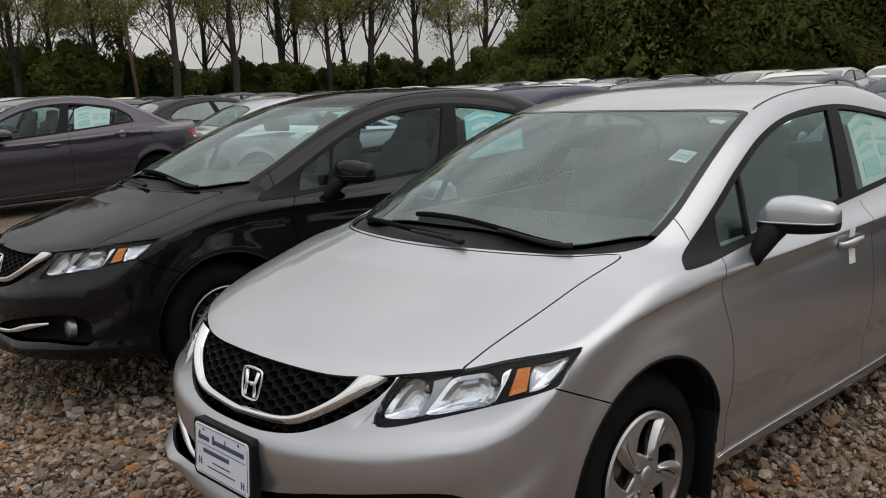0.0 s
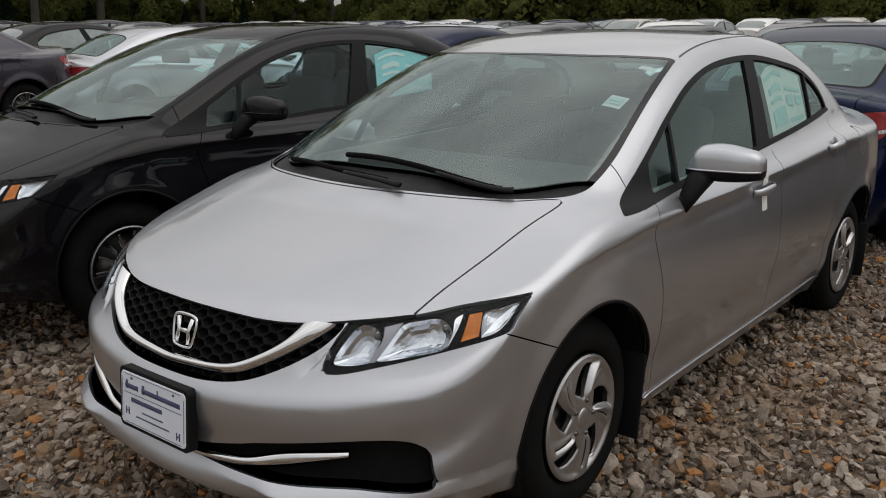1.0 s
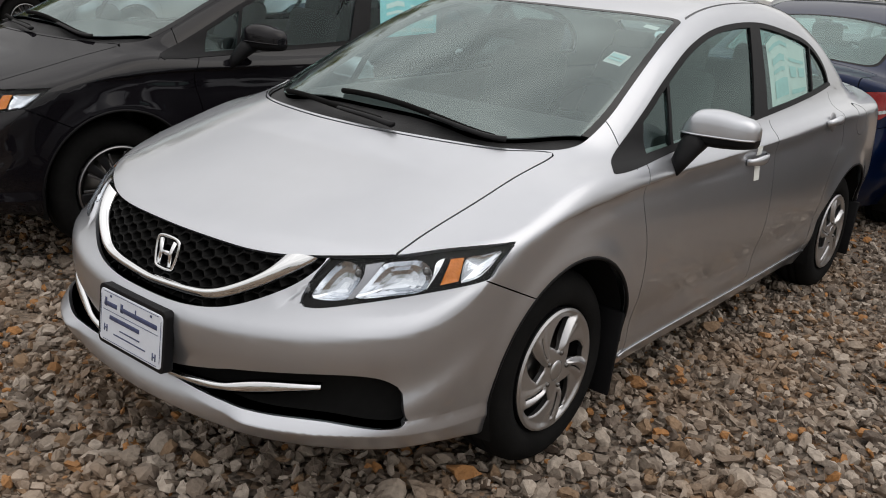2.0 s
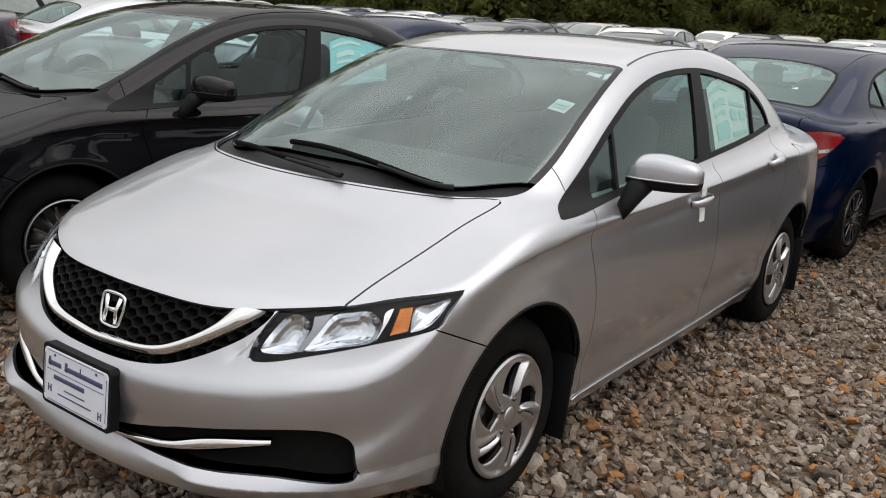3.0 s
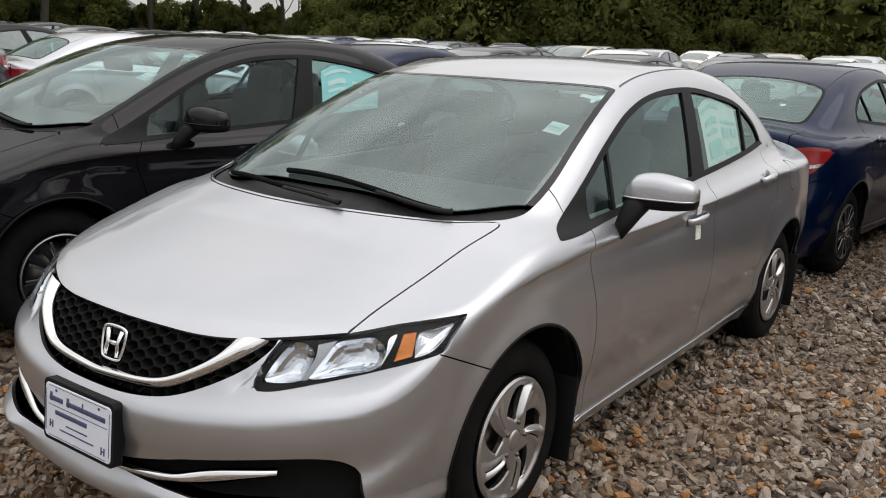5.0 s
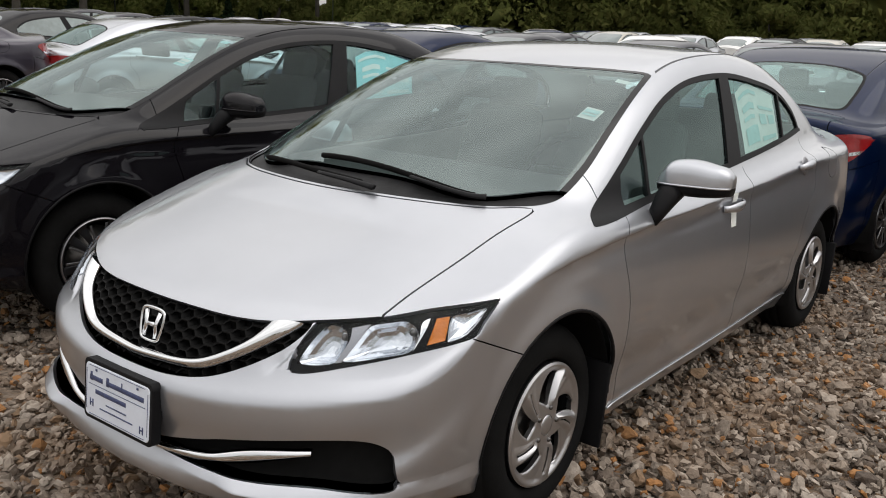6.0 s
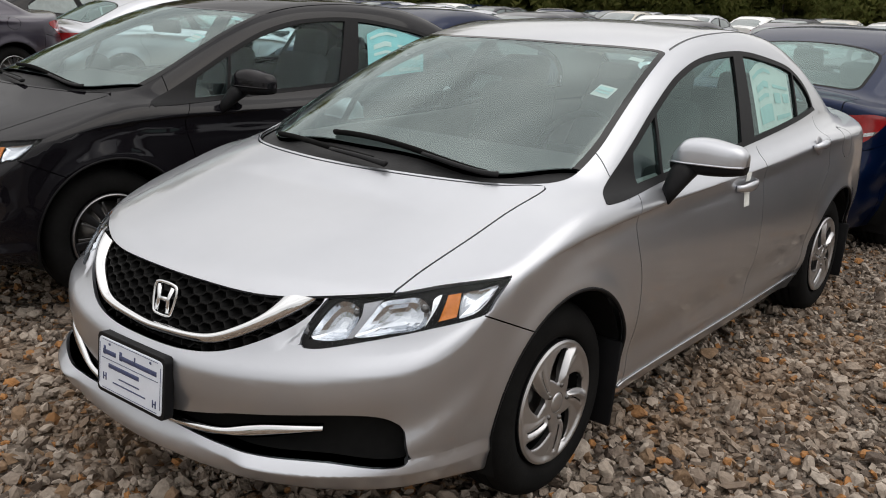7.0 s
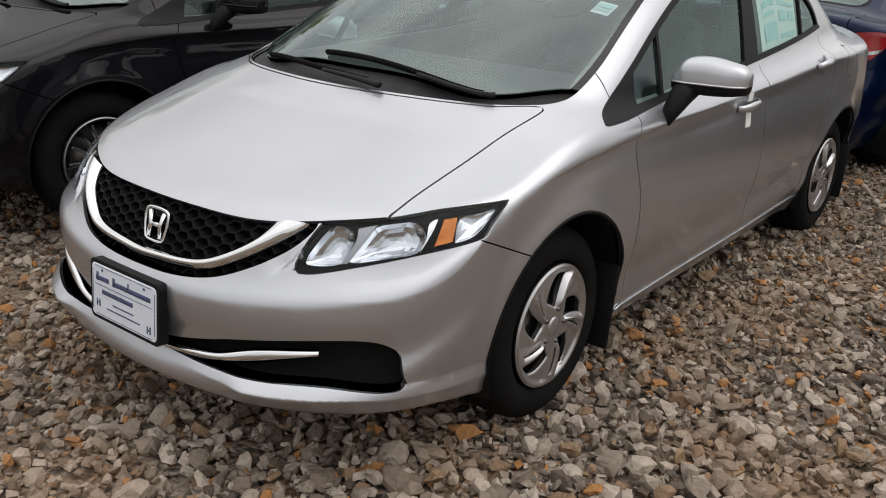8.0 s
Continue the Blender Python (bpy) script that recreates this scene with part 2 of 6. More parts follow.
side_low = spline([(-0.75, -0.105), (-0.66, -0.058), (-0.58, -0.034), (-0.51, -0.030), (-0.42, -0.010), (-0.30, 0.003), (-0.18, 0.003), (-0.09, -0.004), (-0.03, -0.006), (0.0, 0.0), (0.3, 0.06)])
nose_side = spline([(-0.75, -0.10), (-0.60, -0.059), (-0.45, -0.028), (-0.28, -0.009), (-0.14, -0.002), (-0.05, -0.001), (0.0, 0.0), (0.3, 0.06)])
side_up = spline([(-0.3, 0.06), (0.0, 0.0), (0.04, -0.014), (0.09, -0.04), (0.16, -0.09), (0.25, -0.165)])


def side_g(z, y):
    back = ease(y, 0.75, 1.35)
    return smin(side_low(z) * back + nose_side(z) * (1 - back), side_up(z), 0.008)


crease_z = spline([(0.3, 0.735), (0.65, 0.780), (0.83, 0.810), (1.3, 0.853), (2.24, 0.887), (3.2, 0.93), (4.4, 0.955)])
cabin_z = spline([(0.70, 0.91), (0.95, 1.035), (1.35, 1.22), (1.75, 1.37), (2.0, 1.423), (2.4, 1.457), (2.8, 1.457), (3.15, 1.42), (3.5, 1.315), (3.85, 1.155), (4.1, 1.03)])
glass_w = spline([(0.9, 0.775), (1.3, 0.795), (2.2, 0.812), (3.0, 0.795), (3.6, 0.735), (4.2, 0.63)])
belt_z = spline([(1.1, 0.865), (1.3, 0.885), (2.2, 0.94), (3.1, 1.0), (3.6, 1.04), (4.2, 1.06)])


corner_fold = spline([(0.5, 0.531), (0.767, 0.552), (0.95, 0.560), (1.06, 0.569), (1.155, 0.586), (1.22, 0.607), (1.29, 0.642), (1.34, 0.68), (1.40, 0.735)])
chin_fold = spline([(0.2, 0.300), (0.45, 0.290), (0.8, 0.296), (1.08, 0.291), (1.26, 0.284), (1.38, 0.279), (1.6, 0.275)])


def ridge(s, above, below):
    """A fold: a short ramp above the line, a long fade under it."""
    return np.where(s > 0, np.clip(1 - s / above, 0, 1), np.exp(np.minimum(s, 0) / below))


def skin(p):
    """Below 0 inside the body."""
    x, y, z = p[..., 0], p[..., 1], p[..., 2]
    a = np.abs(x)
    soft = np.sqrt(x * x + 1e-4)
    up = ease(z, 0.45, 0.70)
    front = nose_z(z - fold_z(soft)) + nose_x(soft) * (1 + 0.14 * up) - y
    rear = y - 4.53 + tail_z(z) + 0.85 * nose_x(soft)
    w = side_w(y) + side_g(z - crease_z(y), y)
    for axle in (FRONT_AXLE, REAR_AXLE):
        r = np.hypot(y - axle, z - AXLE_Z)
        w = w + 0.012 * np.exp(-((r - 0.36) / 0.05) ** 2)
    step = z - crease_z(y)
    w = w - 0.0070 * ease(-step, 0.0, 0.007) * (1 - ease(-step, 0.02, 0.09)) * ease(y, 0.72, 0.95) * (1 - ease(y, 2.0, 2.7))
    q = soft + y
    bend = 0.010 * ease(q, 0.72, 1.0) * (1 - ease(q, 1.36, 1.44)) * ridge(z - corner_fold(q), 0.042, 0.09)
    bend = bend + (0.016 * ease(q, 0.15, 0.5) + 0.018 * ease(q, 0.37, 0.47)) * (1 - ease(q, 1.20, 1.5)) * ridge(z - chin_fold(q), 0.038, 0.05)
    wing = (soft - 0.455) * 0.824 - (z - 0.585) * 0.566
    run = (soft - 0.455) * 0.566 + (z - 0.585) * 0.824
    bend = bend - 0.011 * np.where(wing > 0, np.clip(1 - wing / 0.007, 0, 1), np.exp(np.minimum(wing, 0) / 0.035)) * ease(run, 0.0, 0.05) * (1 - ease(run, 0.11, 0.15)) * (1 - ease(y, 0.3, 0.4))
    top = z - hood_z(y) + hood_drop(y) * (soft / 0.7) ** 3
    low = smax(smax(front, rear, 0.05), a - w, 0.10)
    low = low - bend
    low = smax(low, 0.9 * top, 0.07 - 0.038 * ease(y, 0.45, 0.7) * (1 - ease(y, 3.3, 3.9)))
    c = 0.42 * (1 - ease(y, 1.9, 2.7)) - 0.25 * ease(y, 2.6, 3.6)
    roof = 0.92 * (z - cabin_z(y - c * x * x) + 0.024 * (soft / 0.55) ** 2)
    h = z - belt_z(y)
    side = 0.95 * (a - glass_w(y) + 0.36 * h + 0.16 * h * np.abs(h))
    cabin = smax(smax(smax(roof, side, 0.075), 0.70 - y, 0.05), -0.07 - h, 0.04)
    return smax(smin(low, cabin, 0.05), 0.155 + 0.072 * (1 - ease(y, 0.35, 0.85)) - z, 0.03)


def slope(p, e=0.002):
    g = np.empty_like(p)
    for i in range(3):
        d = np.zeros(3)
        d[i] = e
        g[..., i] = (skin(p + d) - skin(p - d)) / (2 * e)
    return g


def settle(p, rounds=4):
    """Moves points onto the skin."""
    for _ in range(rounds):
        g = slope(p)
        p = p - g * (skin(p) / np.maximum((g * g).sum(-1), 0.05))[..., None]
    return p


def march(start, way, reach=8.0, n=400):
    """The first point of the skin along each ray."""
    t = np.linspace(0, reach, n)
    pts = start[:, None] + way[:, None] * t[None, :, None]
    f = skin(pts)
    k = np.argmax(f < 0, 1)
    lo, hi = t[np.maximum(k - 1, 0)], t[k]
    for _ in range(30):
        mid = (lo + hi) / 2
        ins = skin(start + way * mid[:, None]) < 0
        hi, lo = np.where(ins, mid, hi), np.where(ins, lo, mid)
    r = start + way * hi[:, None]
    r[k == 0] = np.nan
    return r


def on_front(x, z):
    x, z = np.broadcast_arrays(np.asarray(x, float), np.asarray(z, float))
    s = np.stack([x.ravel(), 0 * x.ravel() - 1, z.ravel()], 1)
    return march(s, np.tile([0.0, 1.0, 0.0], (len(s), 1)), 2.5)


def on_top(x, y):
    x, y = np.broadcast_arrays(np.asarray(x, float), np.asarray(y, float))
    s = np.stack([x.ravel(), y.ravel(), 0 * x.ravel() + 2], 1)
    return march(s, np.tile([0.0, 0.0, -1.0], (len(s), 1)), 2.0)


def on_side(y, z, sign=1):
    y, z = np.broadcast_arrays(np.asarray(y, float), np.asarray(z, float))
    s = np.stack([0 * y.ravel() + 1.5 * sign, y.ravel(), z.ravel()], 1)
    return march(s, np.tile([-1.0 * sign, 0.0, 0.0], (len(s), 1)), 1.5)


def net(h):
    """The skin as triangles, from a grid of cells h wide."""
    n = [int(math.ceil(s / h)) for s in (1.96, 4.8, 1.5)]
    n[0] += n[0] % 2 ^ 1
    axes = [(np.arange(n[0]) - (n[0] - 1) / 2) * h, np.arange(n[1]) * h - 0.12, np.arange(n[2]) * h + 0.05]
    g = np.stack(np.meshgrid(*axes, indexing="ij"), -1)
    f = skin(g)
    s = f < 0
    total, count = np.zeros([k - 1 for k in n] + [3]), np.zeros([k - 1 for k in n])
    corner = [(i, j, k) for i in (0, 1) for j in (0, 1) for k in (0, 1)]
    cut = lambda arr, c: arr[c[0]:n[0] - 1 + c[0], c[1]:n[1] - 1 + c[1], c[2]:n[2] - 1 + c[2]]
    for c in corner:
        for ax in range(3):
            if c[ax] == 0:
                d = tuple(c[i] + (i == ax) for i in range(3))
                fa, fb = cut(f, c), cut(f, d)
                mixed = (fa < 0) != (fb < 0)
                t = np.where(mixed, fa / np.where(mixed, fa - fb, 1), 0)
                total += mixed[..., None] * (cut(g, c) + t[..., None] * (cut(g, d) - cut(g, c)))
                count += mixed
    ids = np.full(count.shape, -1)
    ids[count > 0] = np.arange((count > 0).sum())
    verts = total[count > 0] / count[count > 0][:, None]
    quads = []
    for ax in range(3):
        b, c = [i for i in range(3) if i != ax]
        lo = [slice(1, n[i] - 1) for i in range(3)]
        lo[ax] = slice(0, n[ax] - 1)
        hi = list(lo)
        hi[ax] = slice(1, n[ax])
        s0, s1 = s[tuple(lo)], s[tuple(hi)]
        where = np.argwhere(s0 != s1)
        flip = s0[tuple(where.T)]
        cell = where.copy()
        cell[:, b] += 1
        cell[:, c] += 1

        def at(db, dc):
            q = cell.copy()
            q[:, b] += db
            q[:, c] += dc
            return ids[tuple(q.T)]
        q = np.stack([at(-1, -1), at(0, -1), at(0, 0), at(-1, 0)], 1)
        if ax == 1:
            flip = ~flip
        q[~flip] = q[~flip][:, ::-1]
        quads.append(q)
    q = np.concatenate(quads)
    q = q[(q >= 0).all(1)]
    verts = settle(verts)
    d1 = np.linalg.norm(verts[q[:, 0]] - verts[q[:, 2]], axis=1) < np.linalg.norm(verts[q[:, 1]] - verts[q[:, 3]], axis=1)
    tris = np.concatenate([q[d1][:, [0, 1, 2]], q[d1][:, [0, 2, 3]], q[~d1][:, [0, 1, 3]], q[~d1][:, [1, 2, 3]]])
    return verts, tris


def slice_mesh(verts, tris, f):
    """Cuts the triangles along f = 0."""
    f = np.where(f == 0, 1e-9, f)
    s = f[tris] > 0
    k = s.sum(1)
    mixed = (k == 1) | (k == 2)
    if not mixed.any():
        return verts, tris
    keep, m, sm = tris[~mixed], tris[mixed], s[mixed]
    odd = np.where((sm.sum(1) == 1)[:, None], sm, ~sm)
    i = np.argmax(odd, 1)
    r = np.arange(len(m))
    a, b, c = m[r, i], m[r, (i + 1) % 3], m[r, (i + 2) % 3]
    pairs = np.sort(np.concatenate([np.stack([a, b], 1), np.stack([a, c], 1)]), 1)
    uniq, inv = np.unique(pairs, axis=0, return_inverse=True)
    inv = inv.ravel()
    t = f[uniq[:, 0]] / (f[uniq[:, 0]] - f[uniq[:, 1]])
    fresh = verts[uniq[:, 0]] + t[:, None] * (verts[uniq[:, 1]] - verts[uniq[:, 0]])
    ab, ac = inv[:len(m)] + len(verts), inv[len(m):] + len(verts)
    out = np.concatenate([keep, np.stack([a, ab, ac], 1), np.stack([ab, b, c], 1), np.stack([ab, c, ac], 1)])
    return np.concatenate([verts, fresh]), out


def rounded(pts, n=8, mirror=False):
    """A closed smooth outline through the corners; a corner given twice stays sharp."""
    pts = [np.array(p, float) for p in pts]
    if mirror:
        pts = pts + [p * (-1, 1) for p in pts[::-1] if abs(p[0]) > 1e-6]
    out = []
    for i in range(len(pts)):
        p0, p1, p2, p3 = (pts[(i + j) % len(pts)] for j in (-1, 0, 1, 2))
        if np.allclose(p1, p2):
            continue
        for t in np.arange(n) / n:
            out.append(0.5 * (2 * p1 + (p2 - p0) * t + (2 * p0 - 5 * p1 + 4 * p2 - p3) * t * t + (3 * p1 - 3 * p2 + p3 - p0) * t ** 3))
    return np.array(out)


def inside(u, v, poly):
    """Signed distance to an outline, below 0 inside."""
    p = np.stack([u, v], -1)
    best, sign = np.full(len(p), 1e9), np.ones(len(p))
    for a, b in zip(poly, np.roll(poly, -1, 0)):
        e, w = b - a, p - a
        t = np.clip((w @ e) / max(e @ e, 1e-12), 0, 1)
        best = np.minimum(best, ((w - t[:, None] * e) ** 2).sum(1))
        c1, c2, c3 = p[:, 1] >= a[1], p[:, 1] < b[1], e[0] * w[:, 1] > e[1] * w[:, 0]
        sign = np.where((c1 & c2 & c3) | (~c1 & ~c2 & ~c3), -sign, sign)
    return sign * np.sqrt(best)


# ---- mesh helpers ----
def mesh_of(name, verts, faces, mat, normals=None, smooth=True):
    me = bpy.data.meshes.new(name)
    me.from_pydata([tuple(v) for v in verts], [], [tuple(int(i) for i in f) for f in faces])
    me.polygons.foreach_set("use_smooth", [smooth] * len(me.polygons))
    me.materials.append(mat)
    if normals is not None:
        me.normals_split_custom_set_from_vertices([tuple(n) for n in normals])
    me.update()
    return me


def under(ob, parent):
    ob.parent = parent
    return ob


def part(name, bm, mat, parent, label="", smooth=True):
    """Links a bmesh, or a ready mesh, as one object under a thing or a part."""
    if isinstance(bm, bpy.types.Mesh):
        me = bm
    else:
        me = bpy.data.meshes.new(name)
        bm.to_mesh(me)
        bm.free()
        me.materials.append(mat)
        me.polygons.foreach_set("use_smooth", [smooth] * len(me.polygons))
    return tagged(under(new(name, me), parent), label)


def lathe(profile, n=48, axis="x", closed=False):
    """Turns (radius, along) pairs about an axis; faces look outward when 'along' falls as the outline runs outward."""
    prof = np.array(profile, float)
    a = np.arange(n) * 2 * np.pi / n
    r, s = prof[:, 0], prof[:, 1]
    c, d = np.outer(np.cos(a), r), np.outer(np.sin(a), r)
    along = np.tile(s, (n, 1))
    v = np.stack({"x": [along, c, d], "y": [c, along, d], "z": [c, d, along]}[axis], -1).reshape(-1, 3)
    m, f = len(prof), []
    for i in range(n):
        j = (i + 1) % n
        for k in range(m if closed else m - 1):
            l = (k + 1) % m
            f.append((i * m + k, i * m + l, j * m + l, j * m + k))
    return v, f


def soft_box(sx, sy, sz, bevel=0.02, seg=3, at=(0, 0, 0), turn=(0, 0, 0), taper=None):
    bm = bmesh.new()
    bmesh.ops.create_cube(bm, size=1)
    bmesh.ops.scale(bm, vec=(sx, sy, sz), verts=bm.verts)
    if taper:
        for v in bm.verts:
            if v.co.z > 0:
                v.co.x *= taper[0]
                v.co.y *= taper[1]
    bmesh.ops.bevel(bm, geom=list(bm.edges), offset=min(bevel, 0.45 * min(sx, sy, sz)), segments=seg, profile=0.5, affect="EDGES")
    bmesh.ops.transform(bm, matrix=pose(*at, *turn), verts=bm.verts)
    return bm


def join(*bms):
    out = bms[0]
    for b in bms[1:]:
        me = bpy.data.meshes.new("tmp")
        b.to_mesh(me)
        b.free()
        out.from_mesh(me)
        bpy.data.meshes.remove(me)
    return out


def tube(points, radius, seg=8, closed=False, flat=1.0, up=None):
    """A rod along points; flat squeezes it across the surface normals given as up."""
    p = np.array(points, float)
    n = len(p)
    t = np.gradient(p, axis=0) if not closed else np.roll(p, -1, 0) - np.roll(p, 1, 0)
    t /= np.linalg.norm(t, axis=1)[:, None]
    u = np.array(up, float) if up is not None else np.tile([0.0, 0.0, 1.0], (n, 1))
    s = np.cross(t, u)
    s /= np.maximum(np.linalg.norm(s, axis=1), 1e-6)[:, None]
    u = np.cross(s, t)
    rad = np.broadcast_to(np.asarray(radius, float), (n,))
    a = np.arange(seg) * 2 * np.pi / seg
    v = p[:, None] + rad[:, None, None] * (np.cos(a)[None, :, None] * s[:, None] + flat * np.sin(a)[None, :, None] * u[:, None])
    bm = bmesh.new()
    ring = [[bm.verts.new(q) for q in r] for r in v]
    for i in range(n if closed else n - 1):
        r0, r1 = ring[i], ring[(i + 1) % n]
        for j in range(seg):
            bm.faces.new((r0[j], r0[(j + 1) % seg], r1[(j + 1) % seg], r1[j]))
    if not closed:
        bm.faces.new(ring[0][::-1])
        bm.faces.new(ring[-1])
    bmesh.ops.recalc_face_normals(bm, faces=bm.faces)
    return bm


def panel_mesh(name, V, N, T, mat, thick=0.012):
    """Triangles of the skin as a sheet with turned-in edges."""
    used, inv = np.unique(T, return_inverse=True)
    t = inv.reshape(-1, 3)
    v, n = V[used], N[used]
    e = np.concatenate([t[:, [0, 1]], t[:, [1, 2]], t[:, [2, 0]]])
    key = np.sort(e, 1)
    _, first, cnt = np.unique(key, axis=0, return_index=True, return_counts=True)
    rim = e[first[cnt == 1]]
    faces, loops = [tuple(q) for q in t], n[t.ravel()]
    if thick and len(rim):
        a, b = rim[:, 0], rim[:, 1]
        out = np.cross(v[b] - v[a], n[a] + n[b])
        out /= np.maximum(np.linalg.norm(out, axis=1), 1e-9)[:, None]
        ring = np.unique(rim)
        low = np.full(len(v), -1)
        low[ring] = len(v) + np.arange(len(ring))
        v = np.concatenate([v, v[ring] - n[ring] * thick])
        faces += list(zip(b, a, low[a], low[b]))
        loops = np.concatenate([loops, np.repeat(out, 4, 0)])
    me = mesh_of(name, v, faces, mat)
    me.normals_split_custom_set([tuple(q) for q in loops])
    return me


# ---- outlines of the saloon's panels, panes and lamps ----
SCREEN = rounded([(0, 0.785), (0.18, 0.80), (0.379, 0.849), (0.547, 0.921), (0.66, 1.013), (0.702, 1.09), (0.708, 1.18), (0.701, 1.30), (0.678, 1.45), (0.638, 1.69),
                  (0.606, 1.88), (0.592, 1.932), (0.55, 1.912), (0.459, 1.864), (0.256, 1.775), (0, 1.738)], 6, True)
screen_base = spline([(-0.9, 1.3), (-0.637, 1.09), (-0.555, 0.995), (-0.3, 0.918), (0, 0.895), (0.3, 0.918), (0.555, 0.995), (0.637, 1.09), (0.9, 1.3)])
HOOD = rounded([(0, 0.05), (0.2, 0.05), (0.4, 0.08), (0.55, 0.18), (0.64, 0.30), (0.653, 0.36), (0.655, 0.456), (0.666, 0.65), (0.672, 0.824), (0.686, 0.975),
                (0.676, 1.008), (0.64, 0.985), (0.547, 0.909), (0.379, 0.837), (0.18, 0.788), (0, 0.773)], 6, True)
lip_z = spline([(-0.66, 0.741), (-0.52, 0.722), (-0.378, 0.704), (-0.18, 0.698), (0, 0.697), (0.18, 0.698), (0.378, 0.704), (0.52, 0.722), (0.66, 0.741)])
HEAD = rounded([(0.66, 0.613), (0.698, 0.667), (0.757, 0.718), (0.80, 0.724), (1.016, 0.743), (1.19, 0.761), (1.42, 0.775), (1.453, 0.773), (1.387, 0.723), (1.329, 0.688),
                (1.111, 0.660), (0.888, 0.631), (0.715, 0.606)], 6)
GRILLE = rounded([(0, 0.532), (0.164, 0.537), (0.295, 0.558), (0.396, 0.60), (0.475, 0.652), (0.512, 0.70), (0.512, 0.72), (0.50, 0.745), (0.2, 0.74), (0, 0.74)], 6, True)
INTAKE = rounded([(0, 0.345), (0.138, 0.354), (0.298, 0.388), (0.373, 0.407), (0.583, 0.444), (0.695, 0.450), (0.745, 0.424), (0.766, 0.373), (0.773, 0.324), (0.757, 0.312),
                  (0.633, 0.325), (0.47, 0.316), (0.333, 0.314), (0.136, 0.320), (0, 0.321)], 6, True)
DLO = rounded([(1.128, 0.912), (1.165, 0.901), (1.37, 0.909), (1.749, 0.936), (2.314, 0.977), (3.29, 1.059), (3.36, 1.09), (3.31, 1.179), (3.139, 1.271), (2.89, 1.319),
               (2.55, 1.353), (2.179, 1.333), (1.905, 1.27), (1.66, 1.167), (1.443, 1.055), (1.276, 0.97)], 6)
TAIL = rounded([(3.28, 0.905), (3.45, 0.938), (3.7, 0.93), (3.93, 0.91), (3.93, 0.82), (3.72, 0.772), (3.55, 0.758), (3.40, 0.825)], 6)
REAR_PANE = rounded([(0, 3.40), (0.3, 3.40), (0.47, 3.43), (0.54, 3.50), (0.56, 3.75), (0.53, 3.93), (0.3, 3.985), (0, 3.995)], 6, True)
door_front = spline([(0.2, 1.37), (0.35, 1.365), (0.5, 1.36), (0.62, 1.35), (0.71, 1.325), (0.85, 1.305), (0.92, 1.35)])
door_mid = spline([(0.2, 2.44), (0.6, 2.45), (0.9, 2.44), (1.0, 2.46)])
door_rear = spline([(0.2, 3.15), (0.4, 3.19), (0.52, 3.195), (0.62, 3.205), (0.72, 3.26), (0.80, 3.325), (0.95, 3.31), (1.07, 3.33)])
ditch = spline([(1.8, 0.61), (2.0, 0.588), (2.4, 0.573), (2.9, 0.558), (3.3, 0.54), (3.6, 0.52)])
ARCH = 0.362


def boxed(u, v, poly, margin=0.08):
    r = np.full(len(u), 1.0)
    lo, hi = poly.min(0) - margin, poly.max(0) + margin
    k = (u > lo[0]) & (u < hi[0]) & (v > lo[1]) & (v < hi[1])
    r[k] = inside(u[k], v[k], poly)
    return r


def leaning(y0, z0, y1, z1):
    return lambda y, z: y - (y0 + (z - z0) * (y1 - y0) / (z1 - z0))


